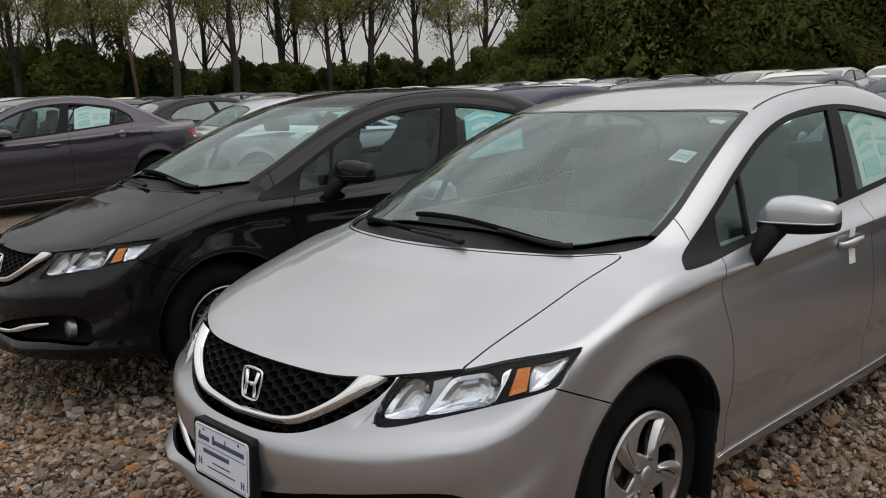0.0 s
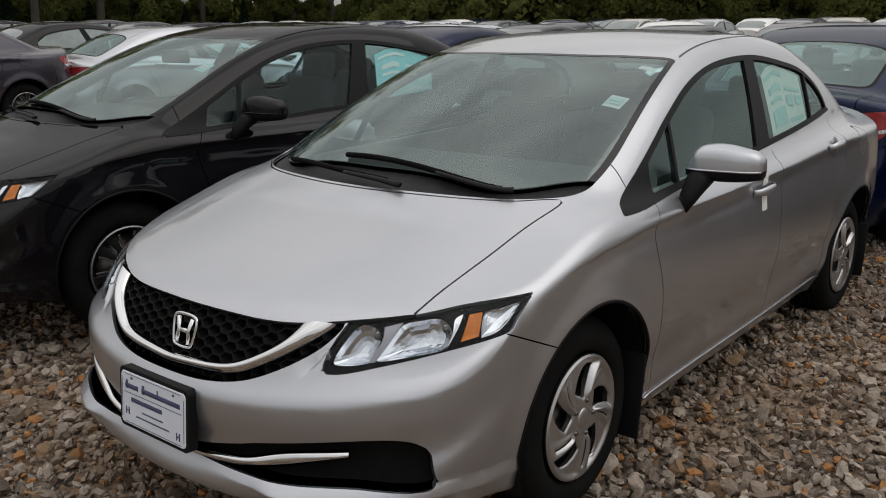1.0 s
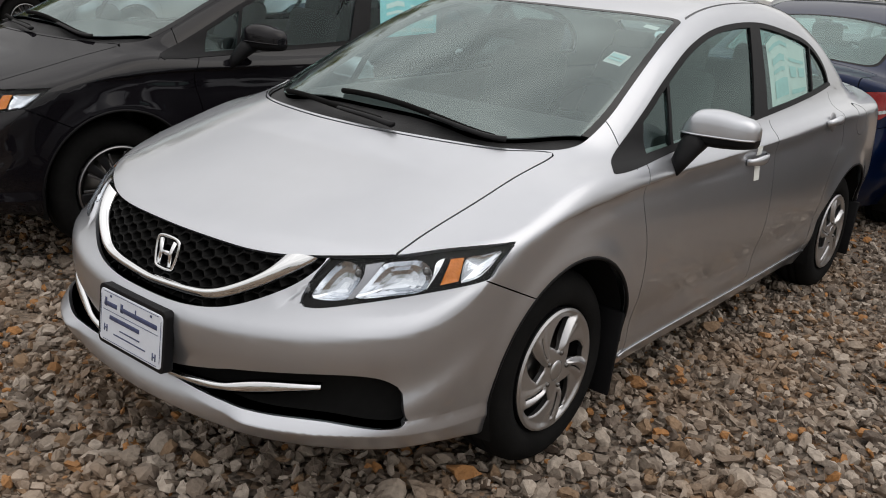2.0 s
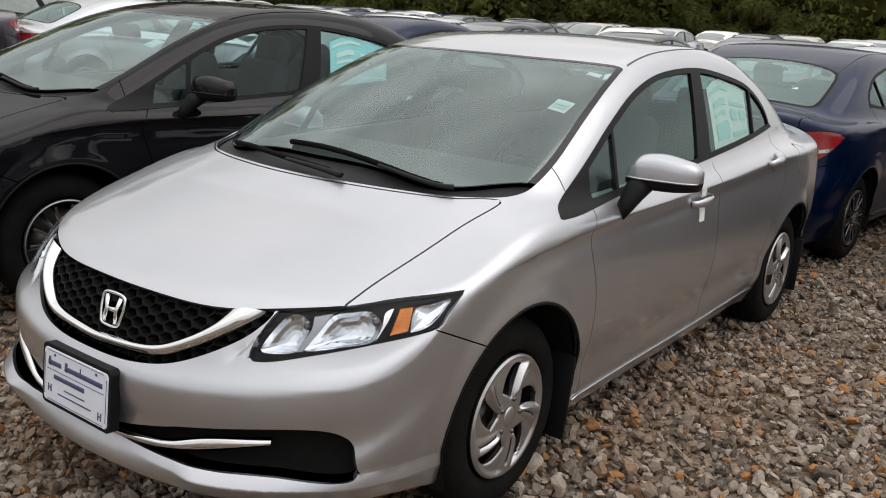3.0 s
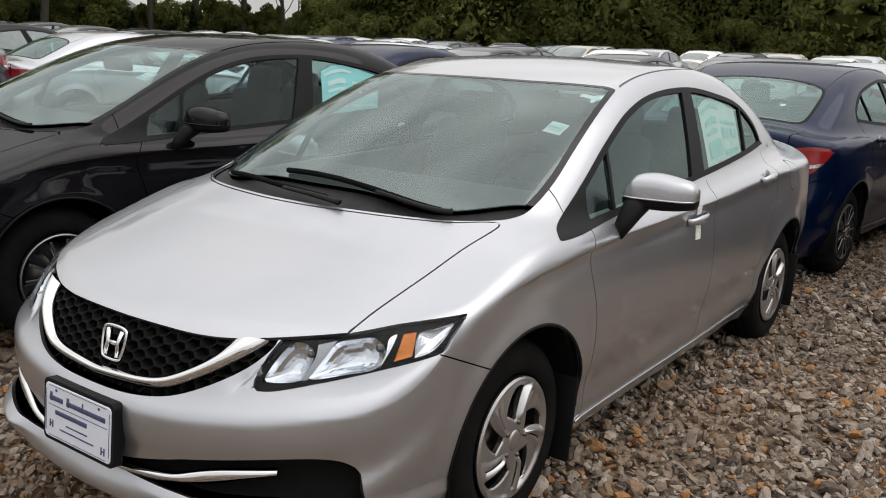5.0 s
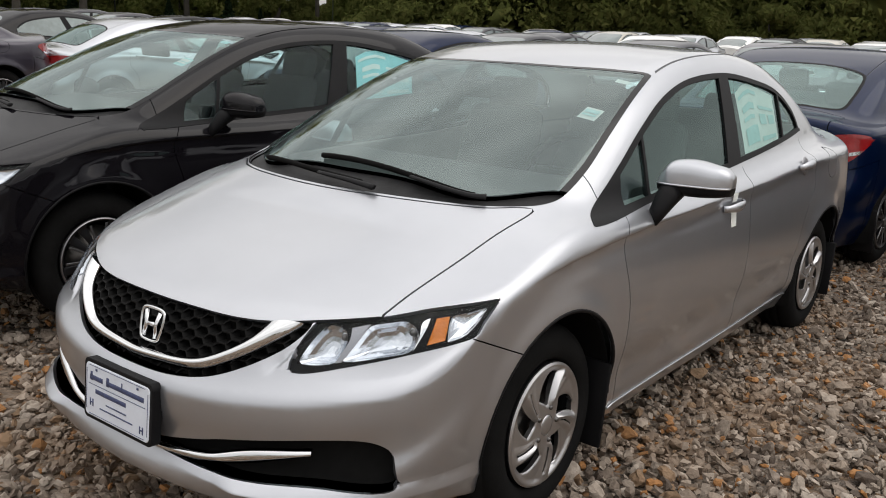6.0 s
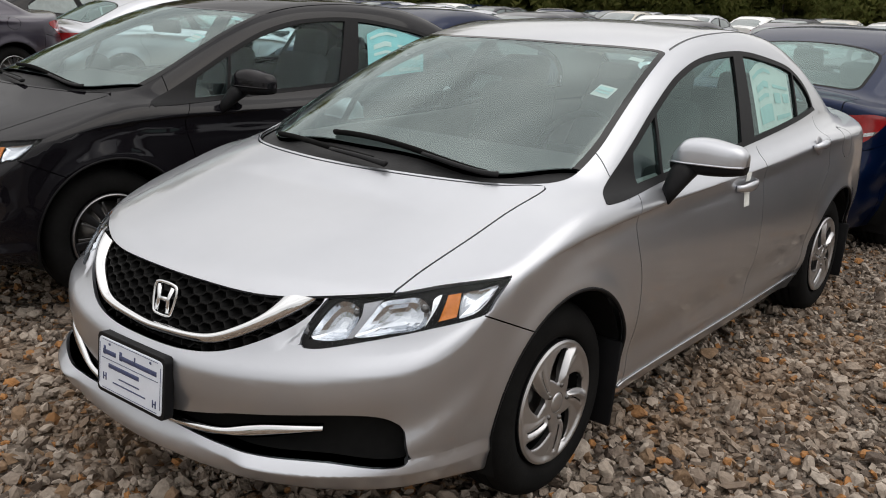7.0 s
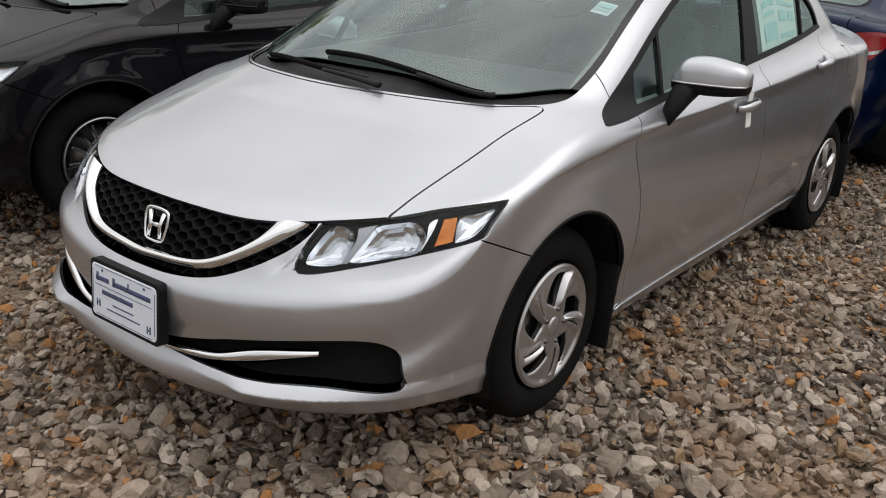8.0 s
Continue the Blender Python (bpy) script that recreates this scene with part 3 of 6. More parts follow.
SAIL, QUARTER, B_FRONT, B_REAR, REAR_Q = (leaning(*k) for k in ((1.372, 0.902, 1.424, 1.03), (1.582, 0.929, 1.651, 1.158), (2.305, 0.982, 2.476, 1.358),
                                                              (2.454, 1.0, 2.573, 1.359), (3.053, 1.049, 3.147, 1.258)))
FIELDS = {
    "arch_f": lambda x, y, z, a: np.hypot(y - FRONT_AXLE, z - AXLE_Z) - ARCH,
    "arch_r": lambda x, y, z, a: np.hypot(y - REAR_AXLE, z - AXLE_Z) - ARCH,
    "dlo": lambda x, y, z, a: np.where(a > 0.4, boxed(y, z, DLO), 1),
    "screen": lambda x, y, z, a: np.where(z > 0.8, boxed(x, y, SCREEN), 1),
    "screen_base": lambda x, y, z, a: y - screen_base(x),
    "hood": lambda x, y, z, a: np.where(z > 0.6, np.maximum(boxed(x, y, HOOD), np.where(y < 0.5, lip_z(x) - z, -1)), 1),
    "head": lambda x, y, z, a: np.where((y < 0.8) & (a > 0.3), boxed(a + y, z, HEAD), 1),
    "grille": lambda x, y, z, a: np.where(y < 0.35, boxed(x, z, GRILLE), 1),
    "intake": lambda x, y, z, a: np.where(y < 0.6, boxed(x, z, INTAKE), 1),
    "tail": lambda x, y, z, a: np.where((y > 4) & (a > 0.4), boxed(y - a, z, TAIL), 1),
    "tail_strip": lambda x, y, z, a: np.where((y > 4) & (a > 0.4), z - 0.812 - 0.10 * np.abs(y - a - 3.62), 1),
    "rear_pane": lambda x, y, z, a: np.where(z > 0.9, boxed(x, y, REAR_PANE), 1),
    "ditch": lambda x, y, z, a: np.where((z > 1.2) & (y > 1.8), a - ditch(y), 1),
    "sail": lambda x, y, z, a: SAIL(y, z), "quarter": lambda x, y, z, a: QUARTER(y, z), "b_front": lambda x, y, z, a: B_FRONT(y, z),
    "b_rear": lambda x, y, z, a: B_REAR(y, z), "rear_q": lambda x, y, z, a: REAR_Q(y, z),
    "door_front": lambda x, y, z, a: y - door_front(z), "door_mid": lambda x, y, z, a: y - door_mid(z), "door_rear": lambda x, y, z, a: y - door_rear(z),
    "sill": lambda x, y, z, a: z - 0.235,
    "bumper": lambda x, y, z, a: z - 0.685 + 0.4335 * (y - 0.51),
    "tail_bumper": lambda x, y, z, a: z - 0.70 + 0.25 * (y - 4.3),
    "pillar": lambda x, y, z, a: y - 1.262,
    "fold": lambda x, y, z, a: np.where((y < 0.8) & (z > 0.4), z - 0.505 - fold_z(np.sqrt(x * x + 1e-4)), 1),
    "wing": lambda x, y, z, a: np.where((y < 0.35) & (z > 0.55) & (z < 0.72) & (a > 0.38) & (a < 0.56), (a - 0.455) * 0.824 - (z - 0.585) * 0.566, 1),
    "chin": lambda x, y, z, a: np.where(y < 0.9, z - chin_fold(a + y), 1),
    "corner": lambda x, y, z, a: np.where((y < 0.8) & (a + y > 0.7), z - corner_fold(a + y), 1),
    "crease": lambda x, y, z, a: np.where((a > 0.6) & (y > 0.6) & (y < 4.4), z - crease_z(y), 1),
    "tail_split": lambda x, y, z, a: y - 4.02,
    "boot": lambda x, y, z, a: np.maximum(a - 0.60, 4.02 - y),
    "fuel": lambda x, y, z, a: np.where(x > 0.5, np.hypot((y - 3.62) / 1.15, z - 0.90) - 0.075, 1),
}


def field(name, V):
    return FIELDS[name](V[:, 0], V[:, 1], V[:, 2], np.abs(V[:, 0]))


def skinned(h, full):
    """The skin cut into its panels: points, normals and the triangles of each panel."""
    V, T = net(h)

    def cut(name, *levels):
        nonlocal V, T
        for lv in levels:
            V, T = slice_mesh(V, T, field(name, V) - lv)
    gap = 0.0028
    for n in ("arch_f", "arch_r", "tail", "rear_pane", "grille", "head", "screen"):
        cut(n, 0)
    cut("dlo", 0, -0.021)
    for n in ("b_front", "b_rear"):
        cut(n, 0)
    if full:
        cut("screen", -0.020), cut("screen_base", 0), cut("hood", gap, -gap), cut("intake", 0), cut("rear_pane", -0.02)
        cut("ditch", 0.004, -0.004), cut("boot", gap, -gap), cut("tail_strip", 0, -0.022), cut("fuel", gap * 0.7, -gap * 0.7)
        for n in ("sail", "quarter", "rear_q"):
            cut(n, -0.009, 0.009)
        for n in ("door_front", "door_mid", "door_rear", "bumper", "sill", "tail_bumper", "tail_split", "pillar"):
            cut(n, -gap * 0.8, gap * 0.8)
        cut("fold", 0, 0.008, -0.008), cut("corner", 0, 0.004, 0.04), cut("wing", 0, 0.007), cut("chin", 0, 0.003, 0.038), cut("crease", 0, 0.006, -0.0035, -0.007)
    if full:
        V, T = slice_mesh(V, T, lamp_holes(V))
    V = settle(V, 2)
    N = slope(V)
    N /= np.linalg.norm(N, axis=1)[:, None]
    c = V[T].mean(1)
    x, y, z, a = c[:, 0], c[:, 1], c[:, 2], np.abs(c[:, 0])
    F = {n: field(n, c) for n in FIELDS}
    side = np.where(x > 0, "_l", "_r")
    lab = np.full(len(T), "body_side", dtype=object)
    nz = N[T[:, 0]][:, 2]

    def put(name, mask, sided=False):
        lab[mask] = name if not sided else (name + side[mask].astype(object))
    belt = belt_z(y)
    if full:
        put("rear_bumper", (y > 4.02) & (F["tail_bumper"] < 0))
        put("boot_lid", (F["boot"] < 0) & (F["tail_bumper"] > 0) & (z < 1.2))
        put("fender", (y < np.minimum(door_front(z), 1.262)) & (a > 0.5) & (z < 1.1), True)
        put("front_bumper", (y < 0.93) & ((F["bumper"] < 0) | (y < 0.5)) & (z < 0.80))
        doors = (a > 0.5) & (z > 0.235) & (z < belt + 0.02)
        put("front_door", doors & (F["door_front"] > 0) & (F["door_mid"] < 0), True)
        put("rear_door", doors & (F["door_mid"] > 0) & (F["door_rear"] < 0), True)
        put("fuel_flap", F["fuel"] < 0)
        g = gap * 0.8
        seam = (np.abs(F["fuel"]) < gap * 0.7) & (z < 1.0)
        seam |= doors & ((np.abs(F["door_front"]) < g) | (np.abs(F["door_mid"]) < g) | (np.abs(F["door_rear"]) < g))
        seam |= (np.abs(F["sill"]) < g) & (a > 0.5) & (y > 1.37) & (y < 3.15)
        seam |= (np.abs(F["bumper"]) < g) & (y > 0.5) & (y < 0.93)
        seam |= (np.abs(F["tail_bumper"]) < g) & (y > 4.02) | (np.abs(F["tail_split"]) < g) & (F["tail_bumper"] < 0)
        seam |= (np.abs(F["boot"]) < gap) & (z < 1.2) & (F["tail_bumper"] > 0) & ((y > 4.1) | (a < 0.6))
        seam |= (np.abs(y - 1.262) < g) & (a > 0.66) & (z > 0.9) & (F["dlo"] > 0)
        put("gap", seam)
        put("roof", (F["ditch"] < 0) & (z > 1.2) & (y > 1.8))
        put("roof_moulding", (np.abs(F["ditch"]) < 0.004) & (y > 1.97) & (y < 3.45), True)
        put("hood", (F["hood"] < 0) & (y < 1.1))
        put("gap", (np.abs(F["hood"]) < gap) & (y < 1.1))
    put("screen_edge", F["screen"] < 0)
    if full:
        put("windshield", (F["screen"] < -0.020) & (F["screen_base"] > 0))
        put("cowl", (F["screen"] < 0) & (F["screen_base"] < 0))
        put("rear_edge", F["rear_pane"] < 0)
    put("rear_window", F["rear_pane"] < (-0.02 if full else 0))
    d = F["dlo"]
    put("window_trim", d < 0, True)
    glass = d < -0.021
    if full:
        put("front_quarter_window", glass & (F["sail"] > 0.009) & (F["quarter"] < -0.009), True)
        put("front_window", glass & (F["quarter"] > 0.009) & (F["b_front"] < 0), True)
        put("rear_window_side", glass & (F["b_rear"] > 0) & (F["rear_q"] < -0.009), True)
        put("rear_quarter_window", glass & (F["rear_q"] > 0.009), True)
        put("intake", F["intake"] < 0)
    else:
        put("side_window", glass & ((F["b_front"] < 0) | (F["b_rear"] > 0)))
    put("tail_lamp", F["tail"] < 0, True)
    put("grille", F["grille"] < 0)
    put("head_lamp", F["head"] < 0, True)
    if full:
        put("hood", (F["hood"] < 0) & (y < 0.6))
        put("gap", (np.abs(F["hood"]) < gap) & (y < 0.6))
    put("under", (z < 0.172) & (nz < -0.3))
    put("gap", ((F["arch_f"] < 0) | (F["arch_r"] < 0)) & (a > 0.5) & (z > 0.0))
    return V, N, T, lab


# ---- wheels ----
def rim_face(style):
    """The face of a wheel about the x axis: five spokes between open pockets."""
    nr, na = (36, 240) if style == "five" else (14, 100)
    r = np.linspace(0.034, 0.2, nr)
    th = np.arange(na) * 2 * np.pi / na
    R, A = np.meshgrid(r, th, indexing="ij")
    V = np.stack([0 * R, R * np.cos(A), R * np.sin(A)], -1).reshape(-1, 3)
    i, j = np.meshgrid(np.arange(nr - 1), np.arange(na), indexing="ij")
    i, j = i.ravel(), j.ravel()
    k = (j + 1) % na
    T = np.concatenate([np.stack([i * na + j, (i + 1) * na + j, (i + 1) * na + k], 1), np.stack([i * na + j, (i + 1) * na + k, i * na + k], 1)])

    def pocket(p):
        rr, aa = np.hypot(p[:, 1], p[:, 2]), np.arctan2(p[:, 2], p[:, 1])
        if style == "five":
            tw = -0.36 * np.clip((rr - 0.05) / 0.14, 0, 1.2)
            turn = (aa - tw + 20 * np.pi) % (2 * np.pi / 5) - np.pi / 5
            along = np.clip((rr - 0.066) / 0.106, 0, 1)
            wide = np.where(turn > 0, 0.049 * np.clip(along * 3.2, 0, 1) * np.sqrt(np.clip(1 - along ** 4, 0, 1)), 0.010 + 0.012 * along)
            hole = np.maximum(np.maximum(np.abs(turn) * rr - wide, 0.066 - rr), rr - 0.171)
            slit = np.abs((turn + 0.40 + np.pi / 5) % (2 * np.pi / 5) - np.pi / 5) * rr
            slit = np.maximum(slit - 0.0024, np.abs(rr - 0.122) - 0.040)
            return np.minimum(hole, slit)
        d = np.abs((aa + 20 * np.pi) % (2 * np.pi / 5) - np.pi / 5) * rr
        wide = np.maximum(d - (0.34 * rr - 0.006), np.maximum(0.07 - rr, rr - 0.184))
        d2 = np.pi / 5 * rr - d
        slot = np.maximum(d2 - 0.07 * rr, np.maximum(0.095 - rr, rr - 0.182))
        return np.minimum(wide, slot)
    V, T = slice_mesh(V, T, pocket(V))
    T = T[pocket(V[T].mean(1)) > 0]

    def height(p):
        r, ang = np.hypot(p[:, 1], p[:, 2]), np.arctan2(p[:, 2], p[:, 1])
        lip = np.clip(pocket(p) / 0.012, 0, 1)
        h = 0.012 * np.cos(np.clip(r / 0.2, 0, 1) * 1.5) - 0.005 * (1 - lip) ** 2 + 0.010 * ease(r, 0.172, 0.193) - 0.006 * ease(r, 0.195, 0.2)
        if style == "five":
            spun = (ang + 0.36 * np.clip((r - 0.05) / 0.14, 0, 1.2) + 20 * np.pi) % (2 * np.pi / 5) - np.pi / 5
            h = h + 0.014 * (np.clip((spun + 0.62) / 0.36, 0, 1) - np.clip((spun + 0.26) / 0.10, 0, 1)) * ease(r, 0.05, 0.09) * (1 - ease(r, 0.17, 0.192))
        return h
    V[:, 0] = 0
    N = np.ones_like(V)
    for q in (1, 2):
        step = np.zeros(3)
        step[q] = 0.0025
        N[:, q] = -(height(V + step) - height(V - step)) / 0.005
    V[:, 0] = height(V)
    N /= np.linalg.norm(N, axis=1)[:, None]
    return V, N, T


TYRE_OUTLINE = [(0.198, -0.03), (0.204, -0.012), (0.215, 0.002), (0.24, 0.008), (0.268, 0.006), (0.288, -0.006), (0.300, -0.022), (0.306, -0.036), (0.308, -0.050), (0.309, -0.056),
                (0.303, -0.057), (0.303, -0.064), (0.309, -0.065), (0.310, -0.098), (0.304, -0.099), (0.304, -0.106), (0.310, -0.107), (0.309, -0.14), (0.303, -0.141), (0.303, -0.148),
                (0.308, -0.149), (0.303, -0.165), (0.288, -0.19), (0.25, -0.20), (0.205, -0.18)]
TYRE_OUTLINE = [(0.2 + (r - 0.2) * 1.06, x) for r, x in TYRE_OUTLINE]
WHEEL_MESH = {}


def wheel_meshes(style):
    if style in WHEEL_MESH:
        return WHEEL_MESH[style]
    V, N, T = rim_face(style)
    out = {"rim": panel_mesh("rim", V, N, T, ALLOY if style == "five" else DARK_ALLOY, 0.022)}
    if style != "five":
        bms = []
        for k in range(2):
            an = 13 if k % 2 else -13
            bms.append(soft_box(0.006, 0.118, 0.010, 0.002, 2, (0.0085, 0, 0), (0, 0, -3), (1.0, 1.0)))
            bmesh.ops.transform(bms[-1], matrix=pose(0, 0, 0, an + 36, 0, 0) @ pose(0, 0.118, 0), verts=bms[-1].verts)
        v, f = lathe([(0.190, 0.006), (0.194, 0.0085), (0.199, 0.006), (0.201, -0.004)], 72)
        edge = bmesh.new()
        vs = [edge.verts.new(q) for q in v]
        for q in f:
            edge.faces.new([vs[i] for i in q])
        for key, bm in zip(("machined_edge", "spoke_a", "spoke_b"), (edge, *bms)):
            out[key] = bpy.data.meshes.new("machined_spoke" if bm is not edge else "machined_edge")
            bm.to_mesh(out[key])
            bm.free()
            out[key].materials.append(MACHINED)
    v, f = lathe(TYRE_OUTLINE, 56)
    out["tyre"] = mesh_of("tyre", v, f, RUBBER)
    v, f = lathe([(0.2, 0.0), (0.2, -0.012), (0.192, -0.02), (0.188, -0.15), (0.20, -0.175)], 48)
    out["barrel"] = mesh_of("barrel", v, f, DARK_ALLOY)
    v, f = lathe([(0.0, -0.045), (0.07, -0.046), (0.075, -0.055), (0.15, -0.056), (0.152, -0.075), (0.06, -0.08)], 48)
    out["brake_disc"] = mesh_of("brake_disc", v, f, STEEL)
    v, f = lathe([(0.0, 0.016), (0.02, 0.0155), (0.03, 0.013), (0.035, 0.008), (0.035, -0.01)], 32)
    out["centre_cap"] = mesh_of("centre_cap", v, f, ALLOY)
    v, f = lathe([(0.0, 0.016), (0.005, 0.0155), (0.008, 0.012), (0.0085, 0.004), (0.012, 0.001)], 12)
    out["wheel_nut"] = mesh_of("wheel_nut", v, f, STEEL)
    WHEEL_MESH[style] = out
    return out


def add_wheels(car, style):
    ms = wheel_meshes(style)
    for s in (1, -1):
        for ax, x in ((FRONT_AXLE, 0.818), (REAR_AXLE, 0.828)):
            rim = under(new("wheel", ms["rim"]), car)
            spin = 59 if ax == FRONT_AXLE else 25
            rim.matrix_basis = pose(s * x, ax, AXLE_Z - 0.012, 0, 0, 0 if s > 0 else 180) @ pose(0, 0, 0, spin, 0, 0)
            for n in [n for n in ms if n not in ("rim", "wheel_nut", "spoke_a", "spoke_b")]:
                under(new(n, ms[n]), rim)
            for k in range(5):
                an = 2 * np.pi * k / 5 + (0.25 if style == "five" else 0)
                nut = under(new("wheel_nut", ms["wheel_nut"]), rim)
                for key in ("spoke_a", "spoke_b"):
                    if key in ms:
                        under(new("machined_spoke", ms[key]), rim).matrix_basis = pose(0, 0, 0, 72 * k, 0, 0)
                nut.location = (0.003, 0.057 * math.cos(an), 0.057 * math.sin(an))


# ---- strips and small parts laid on the skin ----
def smooth_line(pts, n=40):
    p = np.array(pts, float)
    t = np.linspace(0, 1, len(p))
    tt = np.linspace(0, 1, n)
    return np.stack([spline(list(zip(t, p[:, i])))(tt) for i in range(p.shape[1])], 1)


def band(low, high, lift=0.003, crown=0.004, across=6, n=60, place=on_front):
    """A strip on the skin between two lines, crowned, with edges that go down to the skin."""
    a, b = smooth_line(low, n), smooth_line(high, n)
    rows = []
    for k in np.linspace(0, 1, across):
        q = a * (1 - k) + b * k
        p = settle(place(q[:, 0], q[:, 1]), 1)
        nn = slope(p)
        nn /= np.linalg.norm(nn, axis=1)[:, None]
        rows.append(p + nn * (lift + crown * math.sin(math.pi * k)))
        if k in (0.0, 1.0):
            rows.insert(len(rows) if k else 0, p - nn * 0.012)
    g = np.array(rows)
    m = g.shape[0]
    bm = bmesh.new()
    vs = [[bm.verts.new(q) for q in row] for row in g]
    for i in range(m - 1):
        for j in range(n - 1):
            bm.faces.new((vs[i][j], vs[i][j + 1], vs[i + 1][j + 1], vs[i + 1][j]))
    bmesh.ops.recalc_face_normals(bm, faces=bm.faces)
    mid = bm.faces[len(bm.faces) // 2]
    c = mid.calc_center_median()
    if skin(np.array([c + mid.normal * 0.01]))[0] < skin(np.array([c]))[0]:
        bmesh.ops.reverse_faces(bm, faces=bm.faces)
    return bm


def on_skin(place, u, v, lift=0.0):
    p = place(u, v)
    n = slope(p)
    n /= np.linalg.norm(n, axis=1)[:, None]
    return p + n * lift, n


# ---- one saloon with all its parts ----
PANEL_NAMES = {"hood": "hood", "roof": "roof", "front_bumper": "front_bumper", "rear_bumper": "rear_bumper", "boot_lid": "boot_lid", "body_side": "body_frame",
               "fuel_flap": "fuel_flap", "fender_l": "fender", "fender_r": "fender", "front_door_l": "front_door", "front_door_r": "front_door",
               "rear_door_l": "rear_door", "rear_door_r": "rear_door"}


# the silvered pieces of a headlamp: outline by (across + back, height), material, name, label, how deep their edge and their middle lie
LAMP_PARTS = (
    ([(0.698, 0.636), (0.747, 0.686), (0.796, 0.717), (0.833, 0.722), (0.865, 0.716), (0.880, 0.700), (0.866, 0.676), (0.841, 0.649), (0.815, 0.637), (0.740, 0.630)], "REFLECTOR", "reflector", "silvered inner reflector", 0.013, 0.050),
    ([(0.854, 0.643), (0.887, 0.674), (0.925, 0.705), (0.966, 0.728), (1.030, 0.735), (1.088, 0.739), (1.120, 0.729), (1.135, 0.711), (1.130, 0.689), (1.093, 0.666), (0.998, 0.656)], "REFLECTOR", "reflector", "silvered main reflector", 0.013, 0.055),
    ([(0.890, 0.718), (0.890, 0.718), (0.958, 0.728), (0.958, 0.728), (0.850, 0.641), (0.850, 0.641), (0.828, 0.639), (0.828, 0.639), (0.880, 0.690)], "CUP", "lamp_bezel", "grey bezel between the reflectors", 0.008, 0.008),
    ([(1.150, 0.733), (1.182, 0.743), (1.182, 0.743), (1.159, 0.714), (1.112, 0.667), (1.112, 0.667), (1.138, 0.705)], "CHROME", "lamp_blade", "slim bright blade", 0.008, 0.009),
    ([(1.205, 0.741), (1.205, 0.741), (1.254, 0.745), (1.254, 0.745), (1.234, 0.690), (1.234, 0.690), (1.166, 0.681), (1.166, 0.681)], "AMBER", "turn_signal", "amber turn signal", 0.006, 0.009),
    ([(1.261, 0.745), (1.330, 0.753), (1.395, 0.762), (1.405, 0.757), (1.326, 0.703), (1.256, 0.688), (1.243, 0.692)], "REFLECTOR", "marker_reflector", "clear ribbed marker lamp", 0.013, 0.024),
)
LAMP_PARTS = tuple((o, {"REFLECTOR": REFLECTOR, "CUP": CUP, "CHROME": CHROME, "AMBER": AMBER}[m], *r) for o, m, *r in LAMP_PARTS)


DISHES = [rounded(p[0], 3) for p in LAMP_PARTS if p[1] is REFLECTOR]


def lamp_holes(P):
    """Below 0 inside the outline of any dish of a headlamp."""
    u = np.abs(P[:, 0]) + P[:, 1]
    return np.min([np.where((P[:, 1] < 0.8) & (np.abs(P[:, 0]) > 0.3), boxed(u, P[:, 2], d), 1) for d in DISHES], 0)


def on_lamp(u, z, sx):
    """The skin by its way round the front corner (across + back) and its height."""
    s = np.stack([0 * u + 1.2 * sx, u - 1.2, z], 1)
    return march(s, np.tile([-sx * 0.7071, 0.7071, 0.0], (len(s), 1)), 1.6)


def lamp_dish(outline, sx, sunk, deep, rings=9):
    """A dish behind the lamp's cover: rings that shrink to its middle as they go deeper, and a rim back to its edge."""
    mid = outline.mean(0)
    n = len(outline)
    k = np.linspace(1.0, 0.0, rings)
    q = mid + (outline - mid)[None] * k[:, None, None]
    q = q[:-1].reshape(-1, 2)
    q = np.concatenate([q, mid[None]])
    p = on_lamp(q[:, 0], q[:, 1], sx)
    d = slope(p).mean(0)
    d /= np.linalg.norm(d)
    kk = np.concatenate([np.repeat(k[:-1], n), [0.0]])
    p = p - d * (sunk + (deep - sunk) * (1 - kk ** 2) ** 0.8)[:, None]
    bm = bmesh.new()
    vs = [bm.verts.new(v) for v in p]
    back = [bm.verts.new(v - d * 0.004) for v in p[:n]]
    for i in range(rings - 2):
        for j in range(n):
            l = (j + 1) % n
            bm.faces.new((vs[i * n + j], vs[i * n + l], vs[(i + 1) * n + l], vs[(i + 1) * n + j]))
    for j in range(n):
        l = (j + 1) % n
        bm.faces.new((vs[(rings - 2) * n + j], vs[(rings - 2) * n + l], vs[-1]))
        bm.faces.new((vs[j], back[j], back[l], vs[l]))
    bmesh.ops.recalc_face_normals(bm, faces=bm.faces)
    face = vs[-1].link_faces[0]
    if face.normal.dot(Vector(d)) < 0:
        bmesh.ops.reverse_faces(bm, faces=bm.faces)
    return bm


